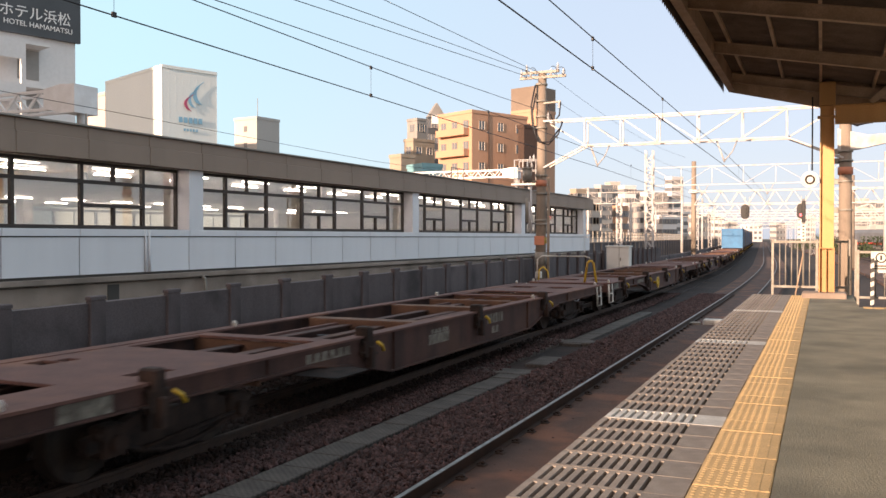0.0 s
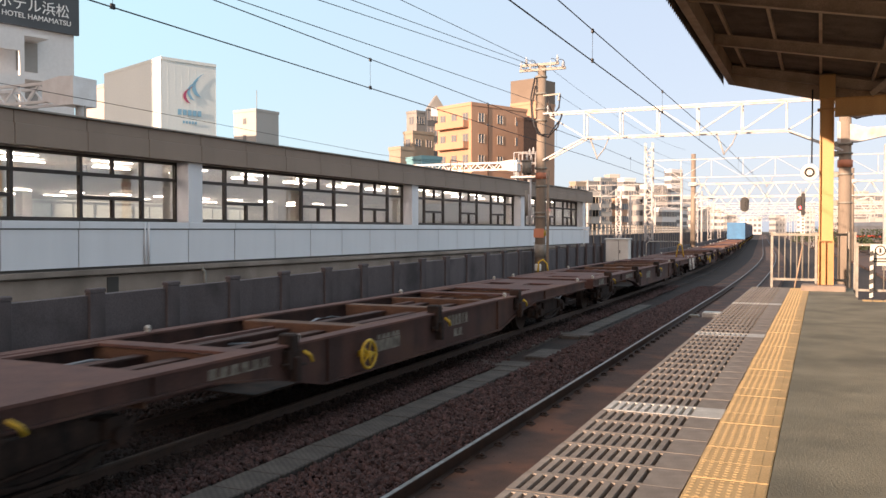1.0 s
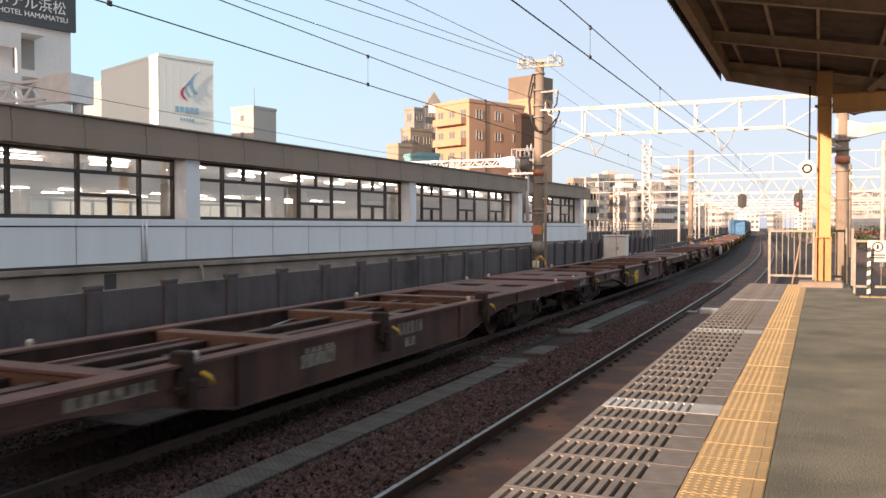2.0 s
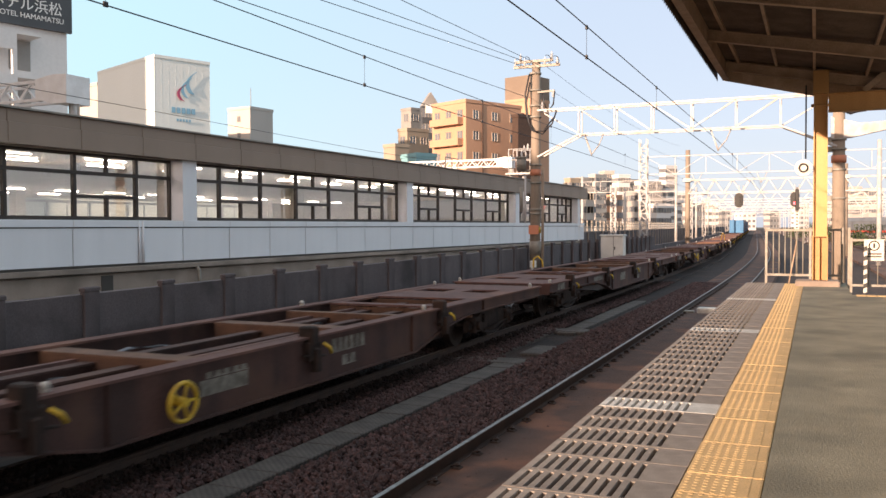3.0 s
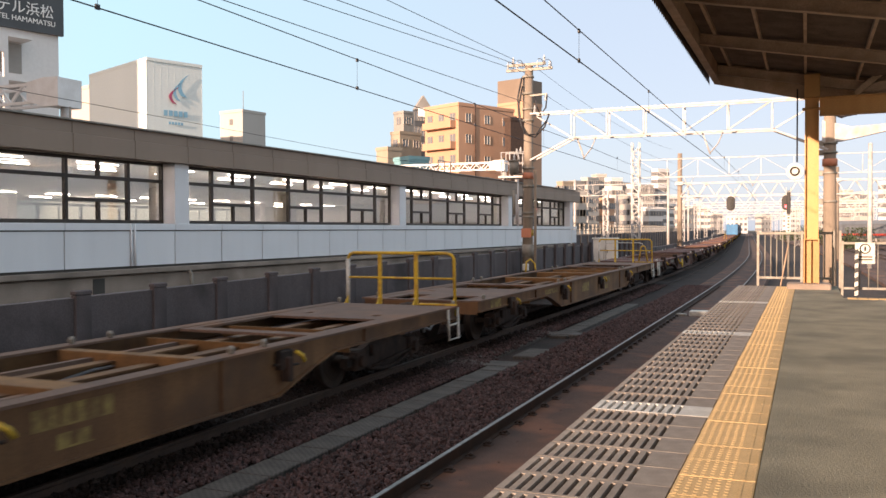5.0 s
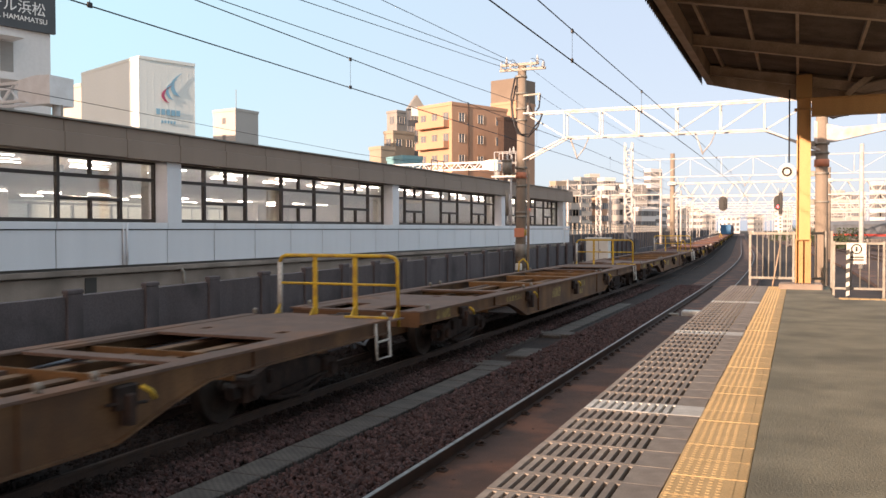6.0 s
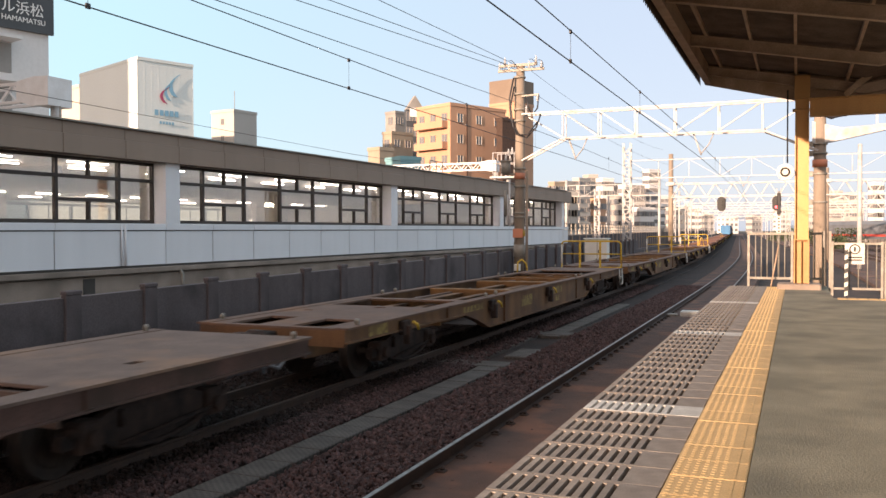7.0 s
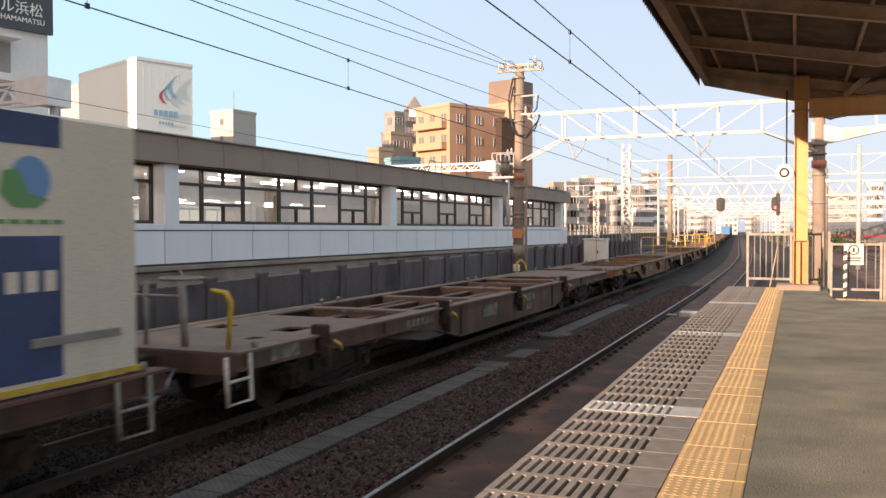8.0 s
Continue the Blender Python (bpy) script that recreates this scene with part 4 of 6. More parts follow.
def build_station():
    b = thing("station_building", "long raised station building with white panels and brown fascia", "station", face_pose(), kind="structure")
    Y0, Y1 = -45.0, 32.4
    PIL = [-2.6 + 12.1 * k for k in range(-3, 2)] + [21.2, 32.0]
    # local: x towards the tracks, y along, facade plane at x = 0
    bm = BM()
    box(bm, -26.0, -0.02, Y0, Y1, -7.6, 0.5)
    part("base_wall", bm, M["concrete"], b)
    bm = BM()
    box(bm, -26.0, 0.25, Y0, Y1 + 0.1, 0.5, 0.6)
    part("ledge", bm, M["concrete"], b)
    bm = BM()
    box(bm, -0.02, 0.8, Y0, Y1, -0.55, -0.3)
    box(bm, -0.02, 0.12, Y0, Y1, -0.3, 0.45)
    part("lower_ledge", bm, M["concrete"], b)
    bm = BM()
    box(bm, -0.22, -0.03, Y0, Y1, 0.604, 1.66)
    part("sill_wall", bm, M["joint"], b)
    # white panels, 1.8 m each, and the sill course
    pan = BM()
    soft_box(pan, -0.03, 0.0, 0.013, 1.78, 0.66, 1.475, 0.004)
    pan = mesh_of("panel", pan, M["panel_white"])
    sill = BM()
    soft_box(sill, -0.5, 0.03, 0.008, 1.788, 1.505, 1.66, 0.008)
    sill = mesh_of("sill", sill, M["panel_white"])
    y = -2.6
    while y < 32.0:
        part("panel", pan, None, b).matrix_basis = pose(0, y, 0)
        part("sill", sill, None, b).matrix_basis = pose(0, y, 0)
        y += 1.8
    # past the down pipes the panels are wider, with one narrow panel next to the pillar
    for y0, y1 in [(-4.1, -2.6)] + [(-4.1 - 1.9 * (k + 1), -4.1 - 1.9 * k) for k in range(20)]:
        bm = BM()
        soft_box(bm, -0.03, 0.0, y0 + 0.013, y1 - 0.013, 0.66, 1.475, 0.004)
        part("panel", bm, M["panel_white"], b)
        bm = BM()
        soft_box(bm, -0.5, 0.03, y0 + 0.008, y1 - 0.008, 1.505, 1.66, 0.008)
        part("sill", bm, M["panel_white"], b)
    for y in PIL:
        bm = BM()
        soft_box(bm, -0.6, 0.012, y, y + 0.52, 1.662, 3.17, 0.006)
        part("pillar", bm, M["panel_white"], b)
    bm = BM()
    rod(bm, (0.03, -3.98, 0.66), (0.03, -3.98, 1.66), 0.03, 8)
    rod(bm, (0.03, -4.1, 0.66), (0.03, -4.1, 1.66), 0.02, 8)
    part("down_pipe", bm, M["panel_white"], b)
    # fascia panels
    fp = BM()
    soft_box(fp, -0.25, 0.16, 0.006, 1.796, 3.174, 3.6, 0.01)
    soft_box(fp, -0.25, 0.13, 0.006, 1.796, 3.606, 3.86, 0.01)
    fp = mesh_of("fascia_panel", fp, M["fascia"])
    y = -2.27 - 1.8 * 21
    while y < 32.5:
        part("fascia_panel", fp, None, b).matrix_basis = pose(0, y, 0)
        y += 1.8
    bm = BM()
    box(bm, -26.0, -0.26, Y0, Y1 + 0.2, 3.3, 3.7)
    part("roof", bm, M["fascia"], b)
    bm = BM()
    box(bm, -0.2, 0.2, Y0, Y1 + 0.25, 3.864, 3.9)
    part("coping", bm, M["galv"], b)
    # unseen tall block, added to keep the sun off tracks and train
    bm = BM()
    box(bm, -34.0, -8.0, -85.0, -12.5, 3.72, 13.0)
    part("hall", bm, M["fascia"], b, "taller hall over the platforms further back")
    # windows between pillars
    glassm = M["glass"]
    for i, (a, c) in enumerate(zip(PIL, PIL[1:])):
        y0, y1 = a + 0.53, c - 0.01
        xg = -0.42
        win = thing("window_bay", "band of dark-framed station windows with clear panes", "window", face_pose(), kind="structure", group="station window bays")
        width = y1 - y0
        ms = [y0 + width * f for f in (0.0, 0.117, 0.274, 0.429, 0.59, 0.742, 0.901, 1.0)]
        bm = BM()
        for y in ms:
            box(bm, xg - 0.05, xg + 0.05, y - 0.04, y + 0.04, 1.7, 3.17)
        box(bm, xg - 0.06, xg + 0.06, y0, y1, 1.662, 1.75)
        box(bm, xg - 0.05, xg + 0.05, y0, y1, 3.1, 3.17)
        box(bm, xg - 0.045, xg + 0.055, y0, y1, 2.68, 2.76)
        for j in (1, 3, 5):
            ya, yb = ms[j], ms[j + 1]
            box(bm, xg - 0.04, xg + 0.06, ya, yb, 2.16, 2.24)
            box(bm, xg - 0.04, xg + 0.058, (ya + yb) / 2 - 0.03, (ya + yb) / 2 + 0.03, 1.7, 2.2)
            box(bm, xg - 0.04, xg + 0.058, (ya + yb) / 2 - 0.03, (ya + yb) / 2 + 0.03, 2.7, 3.14)
        part("window_frame", bm, M["frame_dark"], win)
        for ya, yb in zip(ms, ms[1:]):
            bm = BM()
            box(bm, xg - 0.006, xg + 0.006, ya + 0.03, yb - 0.03, 1.72, 3.12)
            g = part("pane", bm, glassm, win)
            g.visible_shadow = False
    # the deep hall behind: floor, ceiling, frosted back windows, strip lamps
    bm = BM()
    box(bm, -25.8, -0.5, Y0, Y1 - 0.3, 3.18, 3.29)
    part("inner_ceiling", bm, M["inner_wall"], b)
    bm = BM()
    box(bm, -25.8, -0.7, Y0, Y1 - 0.3, 0.604, 0.65)
    part("inner_floor", bm, M["inner_wall"], b)
    bm = BM()
    box(bm, -26.0, 0.0, Y1 - 0.2, Y1, 0.604, 3.2)
    part("end_wall", bm, M["inner_wall"], b)
    bm = BM()
    bm.faces.new([bm.verts.new((-25.9, y, z)) for y, z in ((Y0, 0.65), (Y1 - 0.3, 0.65), (Y1 - 0.3, 3.18), (Y0, 3.18))])
    part("back_window", bm, M["frosted"], b, "pale frosted windows at the back of the hall")
    bm = BM()
    for z in (0.65, 1.75, 2.95):
        box(bm, -25.84, -25.72, Y0, Y1 - 0.3, z, z + 0.14)
    y = Y0
    while y < Y1 - 1:
        box(bm, -25.84, -25.7, y, y + 0.16, 0.8, 2.94)
        box(bm, -25.84, -25.78, y + 1.5, y + 1.57, 0.8, 2.94)
        y += 3.0
    part("back_frame", bm, M["panel_white"], b)
    for x in (-9.5, -18.0):
        y = -20.0
        while y < Y1 - 3:
            bm = BM()
            soft_box(bm, x - 0.25, x + 0.25, y - 0.25, y + 0.25, 0.65, 3.18, 0.03)
            part("inner_column", bm, M["inner_wall"], b)
            y += 9.0
    lamp = BM()
    box(lamp, -0.022, 0.022, -0.62, 0.62, -0.02, 0.0)
    lamp = mesh_of("strip_lamp", lamp, M["tube"])
    for x, off in ((-1.1, 0.0), (-2.7, 1.5), (-16.0, 0.9), (-19.5, 0.2)):
        y = -26.0 + off
        while y < 31:
            part("strip_lamp", lamp, None, b).matrix_basis = pose(x, y, 3.12)
            y += 2.75
    # a dark plate painted as the shade of an opening, and a stub pipe on the base wall
    bm = BM()
    box(bm, 0.121, 0.135, -5.35, -5.02, -0.1, 0.42)
    part("drain_slot", bm, M["joint"], b)
    bm = BM()
    tube_path(bm, [(0.3, -2.35, -0.3), (0.3, -2.35, 0.4), (0.22, -2.35, 0.5)], 0.045, 8)
    part("stub_pipe", bm, M["galv"], b)


build_ground()
build_tracks()
build_trough()
build_low_wall()
build_platform()
LOAD = build_train()
build_station()


# ------------------------------------------------------------ canopy, column and the platform's end
def build_canopy():
    c = thing("platform_canopy", "brown steel platform canopy with a corrugated roof edge", "canopy", kind="structure")
    EDGE, GUTTER, Y0, Y1 = -2.2, 1.5, -9.0, 23.45

    def zr(x):
        """Underside of the roof: it falls from the edge to the gutter beyond the columns, then rises."""
        return 5.68 - 0.185 * (x - EDGE) if x <= GUTTER else 5.68 - 0.185 * (GUTTER - EDGE) + 0.16 * (x - GUTTER)
    # corrugated sheets
    bm = BM()
    n = 330
    rows = []
    for x, z in ((EDGE - 0.14, 5.2), (EDGE - 0.16, 5.8), (GUTTER, zr(GUTTER) + 0.12), (4.5, zr(4.5) + 0.12)):
        rows.append([[bm.verts.new((x, Y0 + (Y1 - Y0) * i / n, z + t + (0.03 if i % 2 else -0.03))) for i in range(n + 1)] for t in (0.0, 0.012)])
    for (a, a2), (b, b2) in zip(rows, rows[1:]):
        for i in range(n):
            bm.faces.new((a[i], a[i + 1], b[i + 1], b[i]))
            bm.faces.new((a2[i], b2[i], b2[i + 1], a2[i + 1]))
    a, a2 = rows[0]
    for i in range(n):
        bm.faces.new((a[i], a2[i], a2[i + 1], a[i + 1]))
    part("roof_sheet", bm, M["roof_under"], c)
    # rafters across, each with flanges
    for y in (23.28, 19.4, 15.5, 11.6, 7.7, 3.8, -0.1, -4.0, -8.0):
        bm = BM()
        pts = [(EDGE + 0.06, zr(EDGE)), (GUTTER, zr(GUTTER)), (4.5, zr(4.5))]
        for (xa, za), (xb, zb) in zip(pts, pts[1:]):
            d0, d1 = (0.235, 0.25) if xa < 0 else (0.25, 0.26)
            prism(bm, [(xa, za - d0), (xb, zb - d1), (xb, zb - 0.03), (xa, za - 0.03)], y - 0.012, y + 0.012, "y")
            for o0, o1 in ((d0, d1), (0.02, 0.02)):
                bar(bm, (xa, y, za - o0), (xb, y, zb - o1), 0.14, 0.02)
        part("rafter", bm, M["beam_paint"], c)
    for x in (-1.82, -0.92, -0.05, 1.1, 2.0, 2.9, 3.8):
        bm = BM()
        box(bm, x - 0.03, x + 0.03, Y0, Y1 - 0.05, zr(x) - 0.012, zr(x) + 0.085)
        part("purlin", bm, M["beam_paint"], c)
    bm = BM()
    box(bm, EDGE - 0.03, EDGE + 0.05, Y0, Y1, zr(EDGE) - 0.45, zr(EDGE) + 0.06)
    box(bm, EDGE + 0.05, EDGE + 0.13, Y0, Y1, zr(EDGE) - 0.45, zr(EDGE) - 0.43)
    part("eave_beam", bm, M["beam_paint"], c)
    bm = BM()
    prism(bm, [(EDGE - 0.03, zr(EDGE) - 0.46), (0.0, zr(0.0) - 0.6), (GUTTER, zr(GUTTER) - 0.5), (4.5, zr(4.5) - 0.4), (4.5, zr(4.5) + 0.1), (GUTTER, zr(GUTTER) + 0.1), (EDGE - 0.03, zr(EDGE) + 0.12)], Y1 - 0.02, Y1 + 0.01, "y")
    part("end_fascia", bm, M["beam_paint"], c)
    # cross beam between the columns
    bm = BM()
    box(bm, 0.27, 4.0, 23.14, 23.16, 4.25, 4.66)
    box(bm, 0.27, 4.0, 23.05, 23.25, 4.66, 4.68)
    box(bm, 0.27, 4.0, 23.05, 23.25, 4.23, 4.25)
    part("cross_beam", bm, M["column_paint"], c, "sunlit orange cross beam")
    # steel column of H section with a darker lower casing
    for y in (23.15, -8.0):
        bm = BM()
        for x0, x1 in ((-0.06, -0.035), (0.235, 0.26)):
            box(bm, x0, x1, y - 0.12, y + 0.12, 1.2, 5.0)
        box(bm, -0.035, 0.235, y - 0.012, y + 0.012, 1.2, 5.0)
        part("column", bm, M["column_paint"], c, "yellow-orange painted steel column")
        bm = BM()
        for x0, x1 in ((-0.075, -0.045), (0.25, 0.28)):
            box(bm, x0, x1, y - 0.15, y + 0.15, 0.14, 1.2)
        box(bm, -0.045, 0.25, y - 0.016, y + 0.016, 0.14, 1.2)
        box(bm, 0.07, 0.1, y - 0.14, y - 0.016, 0.14, 1.18)
        box(bm, -0.075, 0.28, y - 0.15, y + 0.15, 1.2, 1.225)
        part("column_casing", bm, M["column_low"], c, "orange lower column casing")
        bm = BM()
        soft_box(bm, -0.45, 0.55, y - 0.4, y + 0.42, -0.02, 0.135, 0.03)
        part("column_footing", bm, M["concrete"], c)
    # column head, and a raking strut under the far leaf of the roof
    # the head takes the darker orange, as the canopy's shade put into its colour
    bm = BM()
    soft_box(bm, -0.08, 0.28, 22.98, 23.3, 4.68, 5.24, 0.01)
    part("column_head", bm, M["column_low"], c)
    bm = BM()
    bar(bm, (1.05, 23.1, 4.7), (1.75, 23.1, 5.3), 0.1, 0.14)
    part("strut", bm, M["beam_paint"], c)
    for y in (23.24,):
        bm = BM()
        box(bm, -0.12, 0.3, y - 0.16, y + 0.16, 4.4, 4.44)
        part("collar", bm, M["column_low"], c)


def build_hanging_sign():
    s = thing("hanging_sign", "round white sign with a black ring on a rod", "sign", pose(-0.28, 22.9, 2.88))
    bm = BM()
    rod(bm, (0.05, 0, 0.22), (0.05, 0, 2.0), 0.018, 8)
    part("rod", bm, M["signal_black"], s)
    bm = BM()
    rod(bm, (0, -0.015, 0), (0, 0.02, 0), 0.2, 28, smooth=False)
    part("disc", bm, M["pin_white"], s)
    bm = BM()
    tube_path(bm, [(0.095 * math.cos(a * math.pi / 12), -0.02, 0.095 * math.sin(a * math.pi / 12)) for a in range(25)], 0.024, 6)
    part("ring", bm, M["signal_black"], s, "black ring")


def build_fences():
    f = thing("platform_fence", "grey painted steel pipe fence closing the platform end", "fence", pose(0, 24.15, 0))
    for x in (-1.18, -0.12, 0.62, 0.78):
        bm = BM()
        box(bm, x - 0.03, x + 0.03, -0.03, 0.03, -0.2, 1.42)
        part("post", bm, M["galv"], f)
    for x0, x1 in ((-1.15, -0.15), (-0.09, 0.59)):
        for z in (1.36, 0.2):
            bm = BM()
            box(bm, x0, x1, -0.022, 0.022, z - 0.03, z + 0.03)
            part("rail", bm, M["galv"], f)
        n = int((x1 - x0) / 0.14)
        for k in range(1, n):
            bm = BM()
            x = x0 + (x1 - x0) * k / n
            rod(bm, (x, 0, 0.2), (x, 0, 1.36), 0.016, 6)
            part("bar", bm, M["galv"], f)
    bm = BM()
    rod(bm, (-0.62, -0.3, 0.0), (-0.42, 0.05, 1.2), 0.02, 6)
    part("brace", bm, M["beam_paint"], f, "slanting buff brace")
    g = thing("side_fence", "grey steel fence with a hanging notice at the platform side", "fence", pose(-0.22, 21.2, 0))
    for x in (0.95, 1.95, 2.02):
        bm = BM()
        box(bm, x - 0.025, x + 0.025, -0.025, 0.025, -0.05, 1.2)
        part("post", bm, M["galv"], g)
    for z in (1.15, 0.15):
        bm = BM()
        box(bm, 0.98, 1.93, -0.02, 0.02, z - 0.025, z + 0.025)
        part("rail", bm, M["galv"], g)
        bm = BM()
        box(bm, 2.05, 4.5, -0.02, 0.02, z - 0.025, z + 0.025)
        part("rail", bm, M["galv"], g)
    for k in range(18):
        bm = BM()
        x = 1.3 + 0.18 * k
        rod(bm, (x, 0, 0.15), (x, 0, 1.15), 0.012, 6)
        part("bar", bm, M["galv"], g)
    n = thing("notice_board", "small white notice with a round pictogram on the fence", "sign", pose(1.16, 21.12, 0.95))
    bm = BM()
    soft_box(bm, -0.18, 0.22, -0.01, 0.01, -0.25, 0.22, 0.008)
    part("plate", bm, M["pin_white"], n)
    bm = BM()
    tube_path(bm, [(0.02 + 0.1 * math.cos(a * math.pi / 10), -0.014, 0.08 + 0.1 * math.sin(a * math.pi / 10)) for a in range(21)], 0.014, 6)
    box(bm, 0.0, 0.04, -0.02, -0.012, 0.03, 0.13)
    part("pictogram", bm, M["signal_black"], n)
    bm = BM()
    for z in (-0.1, -0.16):
        box(bm, -0.13, 0.17, -0.016, -0.0105, z - 0.015, z + 0.015)
    part("text_bar", bm, M["joint"], n)
    p = thing("striped_post", "thin post with black and white stripes", "post", pose(1.0, 20.9, 0))
    for k in range(10):
        bm = BM()
        prism(bm, [(-0.035, 0.1 * k), (0.035, 0.1 * k + 0.03), (0.035, 0.1 * k + 0.13), (-0.035, 0.1 * k + 0.1)], -0.035, 0.035, "y")
        part("band", bm, M["stripe_black"] if k % 2 else M["pin_white"], p)
    # raised tiles along the side edge
    bm = BM()
    for k in range(40):
        soft_box(bm, 0.8 + 0.2 * k, 0.985 + 0.2 * k, 19.95, 20.3, -0.02, 0.012, 0.01)
    solid("side_edge_tiles", bm, M["tactile"], "pale ridged edge tiles at the side of the platform", "edge tiles", kind="stuff")


# ------------------------------------------------------------ overhead line
def truss(bm, x0, x1, y, z0, z1, step, w=0.09, warren=True):
    bar(bm, (x0, y, z1), (x1, y, z1), w, w)
    bar(bm, (x0, y, z0), (x1, y, z0), w, w)
    n = max(1, round((x1 - x0) / step))
    s = (x1 - x0) / n
    for i in range(n):
        a, b = x0 + i * s, x0 + (i + 1) * s
        m = (a + b) / 2
        if warren:
            bar(bm, (a, y, z0), (m, y, z1), w * 0.65, w * 0.65)
            bar(bm, (m, y, z1), (b, y, z0), w * 0.65, w * 0.65)
        else:
            bar(bm, (a, y, z0), (a, y, z1), w * 0.7, w * 0.7)
            bar(bm, (a, y, z0) if i % 2 else (a, y, z1), (b, y, z1) if i % 2 else (b, y, z0), w * 0.5, w * 0.5)


def main_gantry():
    g = thing("overhead_gantry", "pale steel overhead line gantry on a brown concrete pole", "gantry", pose(0, 29.9, 0))
    bm = BM()
    rod(bm, (-9.28, 0, -1.3), (-9.2, 0, 7.4), 0.2, 18, r2=0.15)
    part("pole", bm, M["pole_concrete"], g, "tall brown concrete pole")
    bm = BM()
    rod(bm, (-9.26, 0, 0.5), (-9.25, 0, 0.95), 0.215, 18)
    part("pole_sleeve", bm, M["galv"], g)
    for z, m in ((3.3, "orange_band"), (1.25, "yellow")):
        bm = BM()
        rod(bm, (-9.24, 0, z), (-9.238, 0, z + 0.22), 0.2, 18)
        part("pole_band", bm, M[m], g)
    for z in (3.0, 2.05, 1.9, 3.65, 5.35, 5.75, 6.3, 6.9):
        bm = BM()
        rod(bm, (-9.235, 0, z), (-9.235, 0, z + 0.07), 0.215, 16)
        part("clamp", bm, M["galv"], g)
    bm = BM()
    for z in np.arange(1.0, 3.2, 0.35):
        rod(bm, (-9.5, 0, z), (-9.0, 0, z), 0.012, 6)
    part("climbing_pegs", bm, M["galv"], g)
    # beam
    for dy in (-0.22, 0.22):
        bm = BM()
        bar(bm, (-9.1, dy, 5.6), (0.62, dy, 5.62), 0.05, 0.06)
        part("top_chord", bm, M["steel_white"], g)
        bm = BM()
        bar(bm, (-7.6, dy, 4.68), (-1.05, dy, 4.66), 0.05, 0.055)
        bar(bm, (-9.1, dy, 3.95), (-7.6, dy, 4.68), 0.05, 0.055)
        bar(bm, (-1.05, dy, 4.66), (0.6, dy, 3.95), 0.05, 0.055)
        part("bottom_chord", bm, M["steel_white"], g)
    xs = [-7.6, -6.35, -5.1, -3.8, -2.4, -1.05]
    for i, x in enumerate(xs):
        for dy in (-0.22, 0.22):
            bm = BM()
            bar(bm, (x, dy, 4.68), (x, dy, 5.6), 0.045, 0.045)
            part("web_post", bm, M["steel_white"], g)
        if i < 5:
            bm = BM()
            a, b = (4.7, 5.58) if i >= 3 else (5.58, 4.7)
            bar(bm, (x, -0.22, a), (xs[i + 1], -0.22, b), 0.045, 0.045)
            part("web_diagonal", bm, M["steel_white"], g)
    bm = BM()
    bar(bm, (-8.9, 0, 5.5), (-7.6, 0, 4.7), 0.045, 0.045)
    part("end_diagonal", bm, M["steel_white"], g)
    bm = BM()
    bar(bm, (-1.05, 0, 4.66), (0.45, 0, 5.55), 0.045, 0.045)
    part("end_diagonal", bm, M["steel_white"], g)
    # pole top: cross arms with insulators and jumper loops
    for z, x0, x1 in ((7.18, -10.0, -8.3), (7.36, -9.9, -8.55)):
        bm = BM()
        bar(bm, (x0, -0.12, z), (x1, -0.12, z), 0.08, 0.09)
        part("cross_arm", bm, M["galv"], g)
    bm = BM()
    bar(bm, (-9.2, -0.1, 6.25), (-8.5, -0.1, 6.28), 0.06, 0.06)
    part("cross_arm", bm, M["galv"], g)
    ins = BM()
    for k in range(4):
        rod(ins, (0, 0, 0.05 * k), (0, 0, 0.05 * k + 0.03), 0.055, 10, r2=0.035)
    rod(ins, (0, 0, 0), (0, 0, 0.24), 0.02, 6)
    ins = mesh_of("insulator", ins, M["insulator"])
    for x, z in ((-9.95, 7.24), (-9.6, 7.24), (-8.85, 7.24), (-8.4, 7.2), (-9.75, 7.42), (-8.6, 7.42), (-8.55, 6.05), (-8.95, 5.66), (-9.62, 4.15), (-9.48, 4.2), (-9.72, 3.95), (-9.55, 3.9)):
        part("insulator", ins, None, g).matrix_basis = pose(x, -0.12, z)
    rnd = random.Random(5)
    for x, z in ((-9.85, 7.3), (-9.5, 7.35), (-8.75, 7.35), (-8.45, 7.3)):
        bm = BM()
        tube_path(bm, [(x + 0.1 * math.sin(a) + 0.03 * a, -0.25, z + 0.02 + 0.15 * math.cos(a)) for a in np.linspace(-0.4, 4.2, 12)], 0.012, 5)
        part("jumper_wire", bm, M["wire"], g)
    for pts in (((-9.4, -0.2, 6.9), (-9.55, -0.22, 6.2), (-9.5, -0.2, 5.4), (-9.3, -0.25, 4.9), (-8.9, -0.25, 4.75), (-8.55, -0.25, 5.1), (-8.4, -0.2, 5.55)),
                ((-9.38, -0.2, 6.6), (-9.5, -0.25, 5.9), (-9.42, -0.25, 5.2), (-9.2, -0.3, 4.85), (-8.85, -0.3, 4.85), (-8.5, -0.25, 5.3)),
                ((-8.5, -0.1, 6.25), (-8.55, -0.1, 5.8), (-8.75, -0.1, 5.55), (-8.9, -0.1, 5.9), (-8.95, -0.1, 6.2))):
        bm = BM()
        tube_path(bm, pts, 0.03, 6)
        part("jumper_cable", bm, M["wire"], g)
    bm = BM()
    rod(bm, (-9.72, -0.15, 3.5), (-9.72, -0.15, 3.92), 0.17, 14)
    rod(bm, (-9.72, -0.15, 3.92), (-9.72, -0.15, 3.98), 0.19, 14)
    part("transformer_can", bm, M["galv"], g, "small grey transformer can")
    bm = BM()
